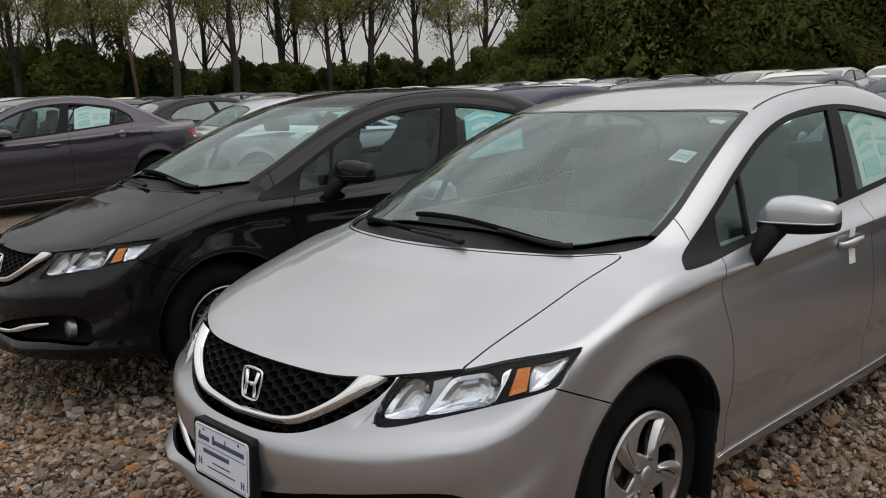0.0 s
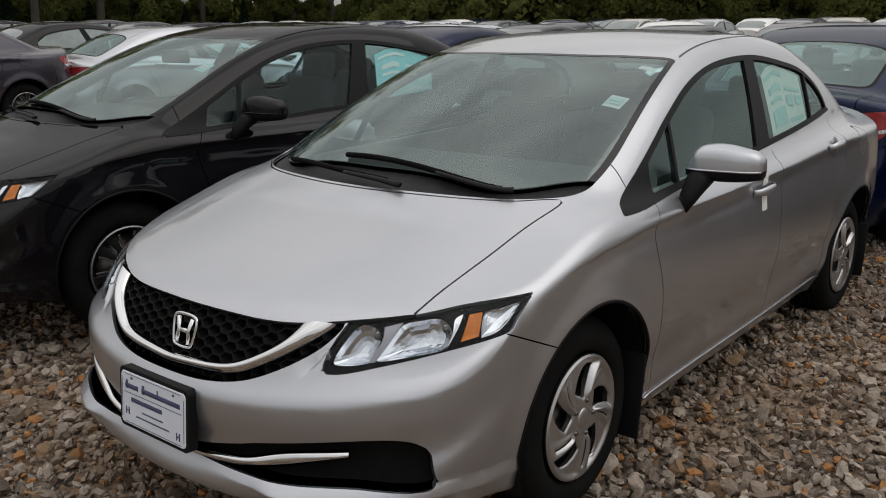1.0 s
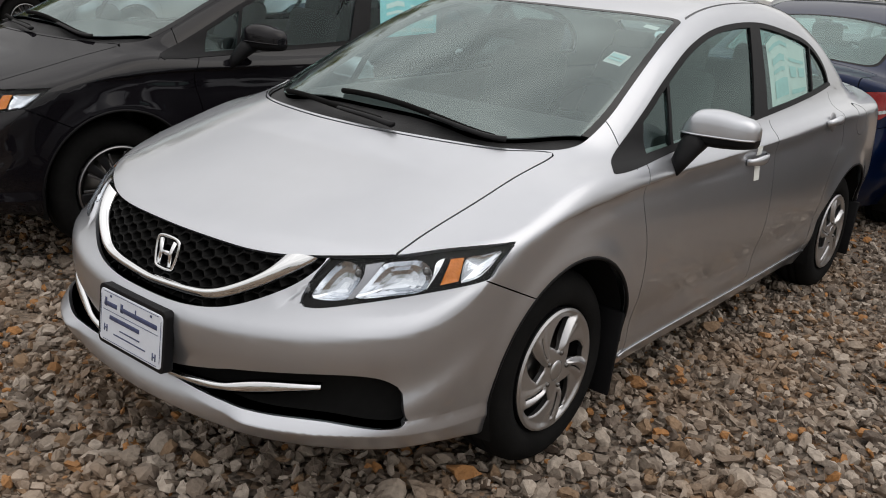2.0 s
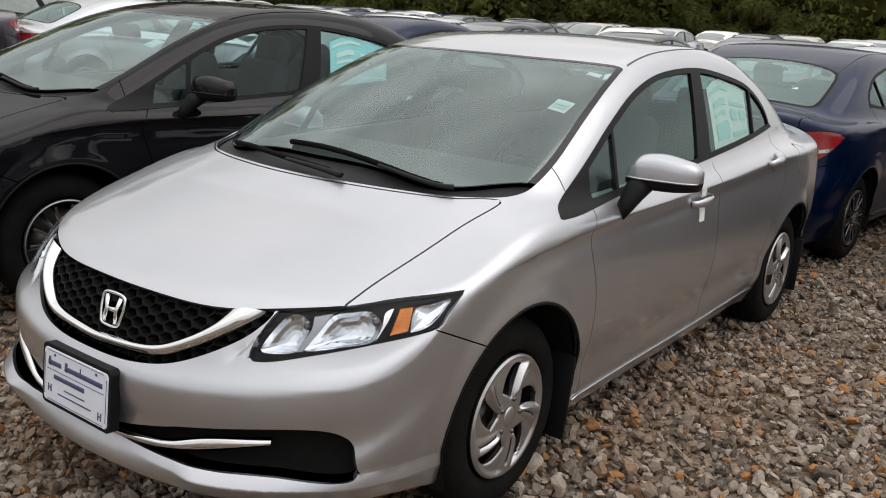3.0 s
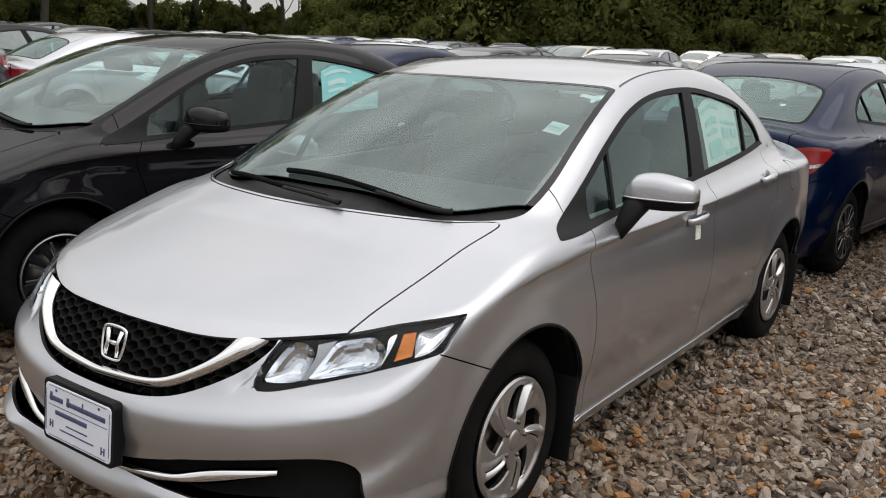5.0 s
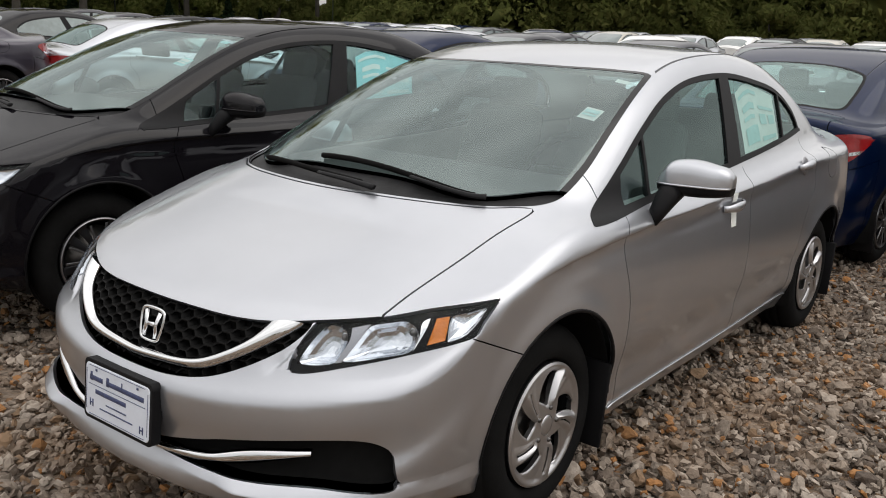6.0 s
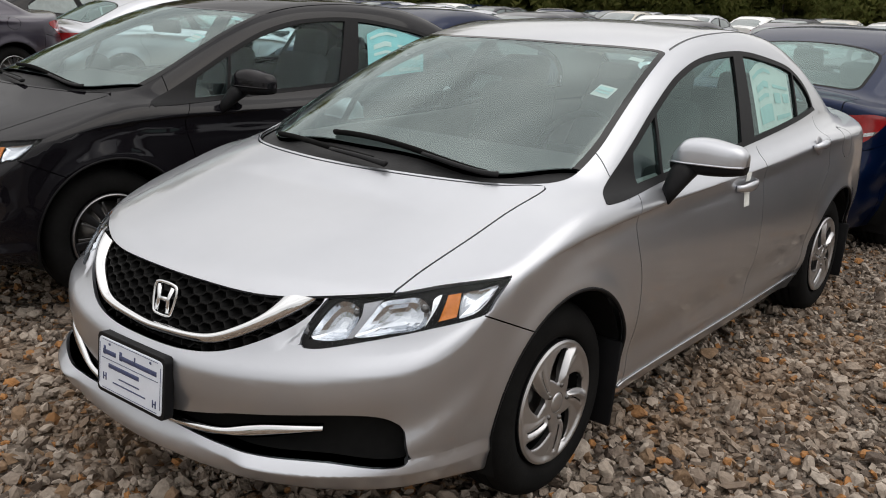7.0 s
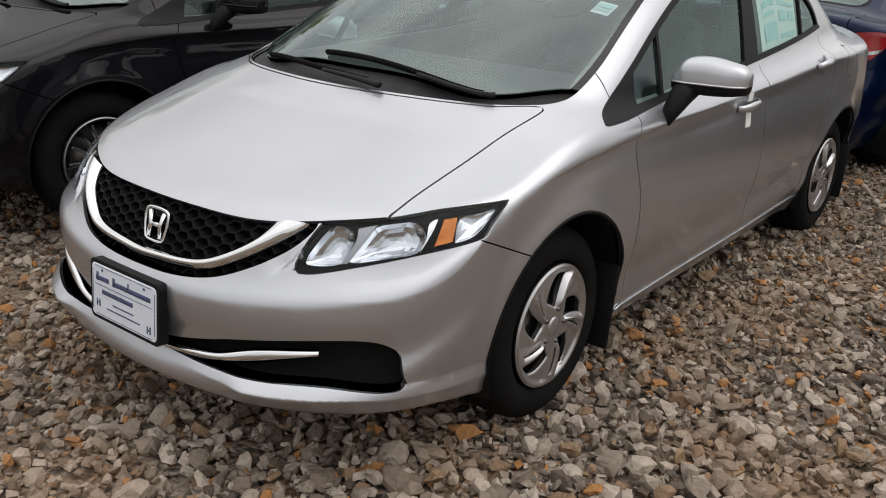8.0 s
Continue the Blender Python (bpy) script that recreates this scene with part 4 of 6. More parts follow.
def emblem_bm(s=1.08, chrome_w=0.0042):
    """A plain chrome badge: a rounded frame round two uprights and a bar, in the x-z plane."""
    ring = rounded([(-0.041, 0.024), (-0.028, 0.041), (0.028, 0.041), (0.041, 0.024), (0.035, -0.026), (0.023, -0.041), (-0.023, -0.041), (-0.035, -0.026)], 6) * s
    bms = [tube([(x, 0, z) for x, z in ring], chrome_w * s, 8, True, 0.8, np.tile([0.0, -1.0, 0.0], (len(ring), 1)))]
    for k in (-1, 1):
        bms.append(tube([(k * 0.026 * s, 0, 0.034 * s), (k * 0.017 * s, -0.002, 0), (k * 0.021 * s, 0, -0.034 * s)], [0.0075 * s, 0.006 * s, 0.0075 * s], 8, False, 0.7, np.tile([0.0, -1.0, 0.0], (3, 1))))
    bms.append(tube([(-0.017 * s, 0, 0), (0.017 * s, 0, 0)], 0.006 * s, 8, False, 0.7, np.tile([0.0, -1.0, 0.0], (2, 1))))
    return join(*bms)


def seat(parent, x, y, wide=0.5, rear=False):
    base = part("seat", soft_box(wide, 0.52, 0.18, 0.06, 4, (x, y, 0.50), (8, 0, 0)), CLOTH, parent)
    part("seat_back", soft_box(wide * 0.96, 0.14, 0.62, 0.05, 4, (x, y + 0.33, 0.84), (-18, 0, 0), (0.82, 0.8)), CLOTH, base)
    for dx in ((0,) if not rear else (-0.36, 0.36)):
        part("headrest", soft_box(0.25, 0.09, 0.17, 0.04, 4, (x + dx, y + 0.46, 1.19 if not rear else 1.14), (-12, 0, 0)), CLOTH, base)
        for k in (-0.06, 0.06):
            part("headrest_post", tube([(x + dx + k, y + 0.43, 1.05), (x + dx + k, y + 0.46, 1.15)], 0.006), STEEL, base)
    return base


MIRROR_TOP = spline([(0.0, 0.040), (0.06, 0.066), (0.18, 0.083), (0.35, 0.087), (0.60, 0.081), (0.80, 0.071), (0.93, 0.060), (1.0, 0.044)])
MIRROR_DEEP = spline([(0.0, 0.044), (0.10, 0.058), (0.35, 0.066), (0.7, 0.062), (0.92, 0.048), (1.0, 0.030)])


def mirror_rim():
    """The front edge of the door mirror's case in plan, from its inner to its outer end."""
    t = np.linspace(0.0, 1.0, 22)
    x = 0.822 + 0.238 * t
    return np.stack([x, 1.645 + 0.18 * (x - 0.94) - MIRROR_DEEP(t)], 1)


def mirror_shell(sx, upper):
    """One half of a door mirror's case: ribs of half ovals from the inner to the outer end."""
    rim = mirror_rim()
    t = np.linspace(0.0, 1.0, len(rim))
    a = np.linspace(0.0, math.pi, 15)
    rows = []
    for (x, y), k in zip(rim, t):
        deep = float(MIRROR_DEEP(k))
        tall = float(MIRROR_TOP(k)) if upper else -0.042 * math.sin(math.pi * (0.12 + 0.76 * k)) ** 0.4
        mid = y + deep
        lean = 0.014 * (1 - k) if upper else -0.004
        rows.append([(sx * (x + lean * math.sin(q)), mid - deep * math.copysign(abs(math.cos(q)) ** 0.7, math.cos(q)) * (1.0 if math.cos(q) > 0 else 0.85), 0.996 + tall * math.sin(q) ** 0.55) for q in a])
    bm = bmesh.new()
    vs = [[bm.verts.new(p) for p in r] for r in rows]
    for i in range(len(vs) - 1):
        for j in range(len(a) - 1):
            bm.faces.new((vs[i][j], vs[i + 1][j], vs[i + 1][j + 1], vs[i][j + 1]))
    bm.faces.new(vs[0])
    bm.faces.new(vs[-1][::-1])
    bmesh.ops.recalc_face_normals(bm, faces=bm.faces)
    if sum(f.normal.z * f.calc_area() for f in bm.faces) * (1 if upper else -1) < 0:
        bmesh.ops.reverse_faces(bm, faces=bm.faces)
    return bm


def rounded_plate(w, deep, h, r, y):
    """A flat plate in the x-z plane with rounded corners and a softened front edge."""
    bm = bmesh.new()
    rings = []
    for inset, at in ((0.0, y + deep / 2), (0.0, y - deep / 2 + 0.0015), (0.0015, y - deep / 2)):
        pts = []
        for cx, cz, a0 in ((1, 1, 0), (-1, 1, 90), (-1, -1, 180), (1, -1, 270)):
            for k in range(7):
                a = radians(a0 + 15 * k)
                pts.append((cx * (w / 2 - r) + (r - inset) * math.cos(a), at, cz * (h / 2 - r) + (r - inset) * math.sin(a)))
        rings.append([bm.verts.new(p) for p in pts])
    n = len(rings[0])
    for a, b in zip(rings, rings[1:]):
        for i in range(n):
            bm.faces.new((a[i], a[(i + 1) % n], b[(i + 1) % n], b[i]))
    bm.faces.new(rings[-1])
    bm.faces.new(rings[0][::-1])
    bmesh.ops.recalc_face_normals(bm, faces=bm.faces)
    return bm


def dealer_plate(car):
    holder = part("plate_holder", rounded_plate(0.33, 0.03, 0.18, 0.018, 0.0), TRIM, car, "black dealer plate frame", smooth=False)
    holder.matrix_basis = pose(0, -0.006, 0.426, -4, 0, 0)
    part("plate", rounded_plate(0.308, 0.006, 0.157, 0.014, -0.0145), PLATE, holder, "white dealer plate with blue print", smooth=False)
    bars = [soft_box(w, 0.002, h, 0.0005, 1, (x, -0.0178, z)) for x, z, w, h in
            [(-0.100, 0.038, 0.064, 0.014), (-0.124, 0.042, 0.010, 0.026), (0.040, 0.038, 0.180, 0.014), (-0.043, 0.042, 0.012, 0.026), (0.026, 0.045, 0.005, 0.026), (0, 0.0175, 0.275, 0.0018),
             (-0.028, 0.0, 0.150, 0.013), (0.0, -0.028, 0.100, 0.004), (0.0, -0.046, 0.160, 0.004),
             (-0.128, -0.037, 0.005, 0.022), (-0.115, -0.037, 0.005, 0.022), (-0.1215, -0.037, 0.010, 0.004), (0.128, -0.050, 0.005, 0.022), (0.115, -0.050, 0.005, 0.022), (0.1215, -0.050, 0.010, 0.004),
             (-0.10, 0.063, 0.009, 0.007), (0.10, 0.063, 0.009, 0.007), (0, 0.0725, 0.270, 0.0016), (0, -0.0725, 0.270, 0.0016), (-0.148, 0, 0.0016, 0.122), (0.148, 0, 0.0016, 0.122)]]
    part("print", join(*bars), PLATE_INK, holder, "dark blue print on the plate")


def saloon(name, h, style, dealer):
    car = new(name)
    V, N, T, lab = skinned(h, True)
    get = lambda n: T[lab == n]
    for key, nm in PANEL_NAMES.items():
        t = get(key)
        if len(t):
            part(nm, panel_mesh(nm, V, N, t, SILVER, 0.03 if "bumper" in nm else 0.014), None, car)
    part("underbody", panel_mesh("underbody", V, N, get("under"), UNDER, 0), None, car)
    inner = V - N * 0.03
    part("windshield", panel_mesh("windshield", V, N, get("windshield"), SCREEN_GLASS, 0.004), None, car, "tinted windshield").visible_shadow = False
    part("windshield_seal", panel_mesh("windshield_seal", V + N * 0.001, N, get("screen_edge"), GLOSS_BLACK, 0.01), None, car)
    part("cowl", panel_mesh("cowl", V - N * 0.02, N, get("cowl"), COWL, -0.016), None, car, "black plastic cowl")
    part("rear_window", panel_mesh("rear_window", V, N, get("rear_window"), GLASS, 0.004), None, car).visible_shadow = False
    part("rear_window_seal", panel_mesh("rear_window_seal", V + N * 0.001, N, get("rear_edge"), TRIM, 0.01), None, car)
    for s, sx in (("_l", 1), ("_r", -1)):
        part("window_trim", panel_mesh("window_trim", V + N * 0.002, N, get("window_trim" + s), TRIM, 0.02), None, car)
        part("roof_moulding", panel_mesh("roof_moulding", V - N * 0.004, N, get("roof_moulding" + s), GREY, 0.004), None, car)
        for w in ("front_quarter_window", "front_window", "rear_window_side", "rear_quarter_window"):
            part("side_window", panel_mesh("side_window", V - N * 0.006, N, get(w + s), SIDE_GLASS, 0.004), None, car).visible_shadow = False
        # headlamp: a clear cover over a black housing with silvered bowls
        t = get("head_lamp" + s)
        D = np.tile(N[np.unique(t)].mean(0), (len(V), 1))
        D /= np.linalg.norm(D[0])
        lens = part("headlamp", panel_mesh("headlamp", V, N, t, CLEAR, 0.004), None, car, "clear headlamp cover")
        lens.visible_shadow = False
        part("lamp_housing", panel_mesh("lamp_housing", V - D * 0.075, D, t, COMB, -0.07), None, lens)
        part("lamp_mask", panel_mesh("lamp_mask", V - D * 0.012, N, t[lamp_holes(V[t].mean(1)) > 0], COMB, 0.004), None, lens)
        for outline, mat, nm, lab_, sunk, deep in LAMP_PARTS:
            part(nm, lamp_dish(rounded(outline, 3), sx, sunk, deep, 6), mat, lens, lab_, smooth=False)
        for u, z, rad in ((0.842, 0.688, 0.021), (1.092, 0.704, 0.024)):
            spot = on_lamp(np.array([u]), np.array([z]), sx)[0]
            aim = Vector((sx * 0.25, -1.0, 0.05)).normalized()
            v, f = lathe([(0.0, -rad * 0.75), (rad * 0.5, -rad * 0.62), (rad * 0.85, -rad * 0.3), (rad, 0.0), (rad * 1.12, 0.002), (rad * 1.15, 0.012)], 28, "y")
            dome = part("lamp_bowl", mesh_of("lamp_bowl", v, f, CHROME), None, lens, "round silvered bowl")
            dome.matrix_basis = Matrix.Translation(Vector(spot) - aim * 0.050) @ Vector((0, -1, 0)).rotation_difference(aim).to_matrix().to_4x4()
            v, f = lathe([(0.0, -0.010), (0.006, -0.009), (0.009, -0.004), (0.0095, 0.006)], 16, "y")
            part("bulb", mesh_of("bulb", v, f, STEEL), None, dome).location = (0, -rad * 0.72, 0)
        t = get("tail_lamp" + s)
        tail = part("tail_lamp", panel_mesh("tail_lamp", V + N * 0.004, N, t, RED, 0.03), None, car, "red tail lamp")
        c = V[t].mean(1)
        strip = field("tail_strip", c)
        clear = t[(strip < 0) & (strip > -0.022)]
        if len(clear):
            part("reversing_lens", panel_mesh("reversing_lens", V + N * 0.007, N, clear, REFLECTOR, 0.01), None, tail, "clear lens strip")
        # mirror
        mir = part("door_mirror", mirror_shell(sx, True), SILVER, car)
        part("mirror_base", mirror_shell(sx, False), TRIM, mir)
        edge = np.array([(sx * x, y - 0.002, 0.996) for x, y in mirror_rim()])
        part("mirror_lip", tube(edge, 0.0045, 8, False, 0.8), SILVER, mir)
        part("mirror_foot", tube([(sx * 0.855, 1.505, 0.860), (sx * 0.858, 1.525, 0.900), (sx * 0.866, 1.565, 0.945), (sx * 0.876, 1.61, 0.982)], [0.013, 0.030, 0.040, 0.046], 14, False, 0.9, np.tile([0.0, 1.0, 0.0], (4, 1))), TRIM, mir)
        part("mirror_glass", soft_box(0.17, 0.006, 0.075, 0.003, 2, (sx * 0.930, 1.696, 1.010), (0, 0, sx * 10)), CHROME, mir)
        if sx < 0:
            mir.matrix_basis = pose(0.03, 0.08, -0.035)
        # door handles
        for hy, hz, rise in ((2.235, 0.84, 0.045), (3.14, 0.928, 0.05)):
            yy = np.linspace(hy - 0.10, hy + 0.10, 12)
            zz = hz + (yy - hy) * rise
            p, n = on_skin(lambda a, b: on_side(a, b, sx), yy, zz, 0.0)
            arc = np.sin(np.linspace(0, np.pi, 12)) ** 0.5
            pts = p + n * (0.004 + 0.026 * arc)[:, None]
            part("door_handle", tube(pts, 0.017 - 0.004 * np.cos(np.linspace(0, 6.28, 12)), 10, False, 0.55, n), SILVER, car)
            # a raised disc, its darker silver painting the shade of the handle's hollow
            cp, cn = on_skin(lambda a, b: on_side(a, b, sx), np.array([hy]), np.array([hz - 0.004]), 0.0015)
            v, f = lathe([(0.0, 0.0), (0.03, -0.0008), (0.042, -0.002), (0.046, -0.006)], 28, "x")
            cup = part("handle_cup", mesh_of("handle_cup", v, f, CUP), None, car)
            cup.matrix_basis = Matrix.Translation(Vector(cp[0])) @ Vector((1, 0, 0)).rotation_difference(Vector(cn[0])).to_matrix().to_4x4()
        # mud flaps
        for fy, fx in ((1.258, 0.785), (3.922, 0.788)):
            part("mud_flap", soft_box(0.15, 0.014, 0.30, 0.006, 2, (sx * fx, fy, 0.27), (-6, 0, 0), (1.05, 1.0)), TRIM, car)
        # arch liners
        for ax in (FRONT_AXLE, REAR_AXLE):
            th = np.linspace(-0.35, math.pi + 0.35, 26)
            ring = [(0.366, 0.845), (0.375, 0.78), (0.385, 0.62), (0.385, 0.45), (0.1, 0.44)]
            vs = np.array([[(sx * x, ax + r * math.cos(a), AXLE_Z + r * math.sin(a)) for r, x in ring] for a in th]).reshape(-1, 3)
            m = len(ring)
            fs = [(i * m + j, i * m + j + 1, (i + 1) * m + j + 1, (i + 1) * m + j) for i in range(len(th) - 1) for j in range(m - 1)]
            part("arch_liner", mesh_of("arch_liner", vs, fs, UNDER), None, car)
            lip = np.array([(0, ax + ARCH * math.cos(a), AXLE_Z + ARCH * math.sin(a)) for a in np.linspace(-0.02, math.pi + 0.25, 50)])
            p, n = on_skin(lambda a, b: on_side(a, b, sx), lip[:, 1], lip[:, 2], -0.004)
            ok = ~np.isnan(p[:, 0]) & (np.abs(p[:, 0]) > 0.6)
            part("arch_edge", tube(p[ok], 0.007, 6), TRIM, car)
        # door cards and pillars seen through the glass
        part("door_card", soft_box(0.03, 1.78, 0.62, 0.012, 2, (sx * 0.752, 2.22, 0.66), (2.4, sx * 4, 0)), CABIN, car)
    for tz, tw, th in ((0.792, 0.055, 0.08), (0.872, 0.05, 0.035)) if dealer else ():
        uu, ww = np.meshgrid(np.linspace(2.245 - tw / 2, 2.245 + tw / 2, 3), np.linspace(tz - th / 2, tz + th / 2, 4), indexing="ij")
        p, n = on_skin(on_side, uu.ravel(), ww.ravel(), 0.002)
        part("tape", mesh_of("tape", p, [(i * 4 + j, i * 4 + j + 1, (i + 1) * 4 + j + 1, (i + 1) * 4 + j) for i in range(2) for j in range(3)], PAPER), None, car, "white protective tape by the handle")
    for sx in (1, -1):
        q = np.linspace(1.33, 3.22, 40)
        p, n = on_skin(lambda a, b: on_side(a, b, sx), q, 0.232 + 0.016 * (q - 1.33), 0.003)
        part("sill_strip", tube(p, 0.0055, 8, False, 0.7, n), SILVER, car)
    # grille
    t = get("grille")
    g = part("grille", panel_mesh("grille", V + np.array([0, 0.05, -0.012]), np.tile([0.0, -0.97, 0.24], (len(V), 1)), t, UNDER, -0.04), None, car, "black honeycomb grille")
    bars = []
    w, hgt = 0.027, 0.0135
    for r in range(-2, 14):
        for q in range(-14, 15):
            cx, cz = q * 1.5 * w, 0.552 + r * 2 * hgt + (hgt if q % 2 else 0)
            if inside(np.array([cx]), np.array([cz]), GRILLE)[0] > 0.004 or cz > 0.715:
                continue
            hexa = [(cx + w * math.cos(k * math.pi / 3), cz + hgt * 1.15 * math.sin(k * math.pi / 3)) for k in range(6)]
            for k in range(3):
                bars.append((hexa[k], hexa[k + 1]))
    if bars:
        b = np.array(bars)
        p0, p1 = on_front(b[:, 0, 0], np.minimum(b[:, 0, 1], 0.72)), on_front(b[:, 1, 0], np.minimum(b[:, 1, 1], 0.72))
        bm = bmesh.new()
        for a, c in zip(p0, p1):
            if np.isnan(a).any() or np.isnan(c).any():
                continue
            a, c = a + (0, 0.016, 0), c + (0, 0.016, 0)
            d = c - a
            s = np.cross(d, (0, 1, 0))
            s = s / np.linalg.norm(s) * 0.0016
            q = [bm.verts.new(k) for k in (a + s, a - s, c - s, c + s, a + 1.6 * s + (0, 0.03, 0), a - 1.6 * s + (0, 0.03, 0), c - 1.6 * s + (0, 0.03, 0), c + 1.6 * s + (0, 0.03, 0))]
            for k in ((0, 1, 2, 3), (0, 4, 5, 1), (1, 5, 6, 2), (2, 6, 7, 3), (3, 7, 4, 0)):
                bm.faces.new([q[i] for i in k])
        bmesh.ops.recalc_face_normals(bm, faces=bm.faces)
        part("honeycomb", bm, COMB, g, smooth=False)
    low = [(0, 0.551), (0.096, 0.555), (0.228, 0.564), (0.313, 0.588), (0.384, 0.626), (0.435, 0.662), (0.472, 0.692), (0.492, 0.714)]
    high = [(0, 0.575), (0.1, 0.579), (0.215, 0.589), (0.29, 0.613), (0.345, 0.643), (0.378, 0.668), (0.396, 0.690), (0.404, 0.706)]
    both = lambda pts: [(-x, z) for x, z in pts[:0:-1]] + list(pts)
    part("chrome_bar", band(both(low), both(high), 0.002, 0.014, 9, 90), CHROME, g, "curved chrome grille bar")
    badge = part("emblem", emblem_bm(), CHROME, g, "chrome badge")
    badge.matrix_basis = pose(0.016, 0.088, 0.632, -15, 0, 0) @ Matrix.Diagonal((1.14, 1, 1, 1))
    # lower intake, fog strips, plate
    t = get("intake")
    away = np.stack([1.1 * V[:, 0], -np.ones(len(V)), 0 * V[:, 0]], 1)
    away /= np.linalg.norm(away, axis=1)[:, None]
    part("lower_intake", panel_mesh("lower_intake", V - away * 0.055, away, t, UNDER, -0.045), None, car, "black lower intake")
    for sx in (1, -1):
        lo = [(sx * 0.13, 0.318), (sx * 0.19, 0.321), (sx * 0.27, 0.326), (sx * 0.34, 0.334), (sx * 0.44, 0.353), (sx * 0.60, 0.398)]
        hi = [(sx * 0.13, 0.335), (sx * 0.19, 0.341), (sx * 0.27, 0.348), (sx * 0.34, 0.359), (sx * 0.44, 0.388), (sx * 0.60, 0.415)]
        part("fog_strip", band(lo, hi, 0.0, 0.008, 6, 40), CHROME, car, "chrome strip in lower intake")
    for sx in () if dealer else (1, -1):
        spot = on_front(np.array([sx * 0.655]), np.array([0.378]))[0]
        v, f = lathe([(0.0, -0.008), (0.03, -0.006), (0.042, 0.0), (0.046, 0.004), (0.048, 0.03)], 24, "y")
        fog = part("fog_lamp", mesh_of("fog_lamp", v, f, CUP), None, car, "small round fog lamp")
        fog.matrix_basis = Matrix.Translation(Vector(spot) + Vector((-sx * 0.01, 0.03, 0)))
    if dealer:
        dealer_plate(car)
    # wipers
    for pts in ([(0.545, 0.945), (0.442, 0.912), (0.175, 0.905), (-0.155, 0.915)], [(0.20, 0.806), (0.06, 0.812), (-0.14, 0.835), (-0.45, 0.92)]):
        q = smooth_line(pts, 24)
        p, n = on_skin(on_top, q[:, 0], q[:, 1], 0.018)
        arm = part("wiper", tube(p[:14], np.linspace(0.013, 0.008, 14), 8, False, 0.6, n[:14]), TRIM, car, "black wiper arm")
        q2, n2 = on_skin(on_top, q[4:, 0], q[4:, 1] + 0.012, 0.012)
        part("wiper_blade", tube(q2, 0.0085, 6, False, 1.2, n2), RUBBER, arm)
    # cabin
    part("dashboard", soft_box(1.36, 0.62, 0.24, 0.08, 4, (0, 1.32, 0.83), (8, 0, 0), (0.98, 0.9)), DASH, car)
    v, f = lathe([(0.185 + 0.016 * math.cos(a), 0.016 * math.sin(a)) for a in np.arange(10) * 2 * math.pi / 10], 40, "y", True)
    st = part("steering_wheel", mesh_of("steering_wheel", v, f, TRIM), None, car)
    st.matrix_basis = pose(0.37, 1.72, 0.93, -24, 0, 0)
    part("steering_hub", soft_box(0.30, 0.04, 0.10, 0.02, 3), TRIM, st)
    part("cabin_floor", soft_box(1.42, 2.75, 0.06, 0.02, 2, (0, 2.45, 0.30)), UNDER, car)
    part("parcel_shelf", soft_box(1.25, 0.55, 0.04, 0.015, 2, (0, 3.70, 0.99)), CABIN, car)
    part("rear_bulkhead", soft_box(1.3, 0.05, 0.6, 0.02, 2, (0, 3.52, 0.66)), CABIN, car)
    part("firewall", soft_box(1.36, 0.04, 0.6, 0.02, 2, (0, 1.06, 0.56)), UNDER, car)
    for x in (0.37, -0.37):
        seat(car, x, 1.98)
    seat(car, 0, 2.92, 1.26, True)
    part("rear_view_mirror", soft_box(0.23, 0.03, 0.075, 0.02, 3, (0, 1.70, 1.255), (12, 0, 8)), TRIM, car)
    t = get("roof")
    part("headliner", panel_mesh("headliner", V - N * 0.03, N, t, LINER, 0), None, car)
    # papers behind the glass
    for sx in (1,):
        side = lambda a, b: on_side(a, b, sx)
        yy, zz = np.meshgrid(np.linspace(2.55, 3.02, 6), np.linspace(0, 1, 6), indexing="ij")
        z0, z1 = np.interp(yy, [2.5, 3.0], [1.015, 1.05]), np.interp(yy, [2.55, 2.7, 3.02], [1.27, 1.32, 1.25])
        p, n = on_skin(side, (yy + 0.07 * zz).ravel(), (z0 + zz * (z1 - z0)).ravel(), -0.012)
        fs = [(i * 6 + j, i * 6 + j + 1, (i + 1) * 6 + j + 1, (i + 1) * 6 + j) for i in range(5) for j in range(5)]
        sheet = part("window_sheet", mesh_of("window_sheet", p, fs, PAPER), None, car, "printed paper sheet behind the rear side window")
        for y0, y1, a, b in [(2.57, 2.80, 0.84, 0.90), (2.60, 2.75, 0.60, 0.70), (2.80, 2.99, 0.62, 0.68), (2.60, 2.74, 0.46, 0.52), (2.80, 2.88, 0.36, 0.54), (2.91, 2.99, 0.36, 0.54), (2.60, 2.76, 0.10, 0.36), (2.80, 2.99, 0.08, 0.16)]:
            uu, ww = np.meshgrid(np.linspace(y0, y1, 4), np.linspace(a, b, 2), indexing="ij")
            lo, hi = np.interp(uu, [2.5, 3.0], [1.015, 1.05]), np.interp(uu, [2.55, 2.7, 3.02], [1.27, 1.32, 1.25])
            q, _ = on_skin(side, (uu + 0.07 * ww).ravel(), (lo + ww * (hi - lo)).ravel(), -0.009)
            part("print_bar", mesh_of("print_bar", q, [(i * 2, i * 2 + 1, i * 2 + 3, i * 2 + 2) for i in range(3)], TEAL), None, sheet)
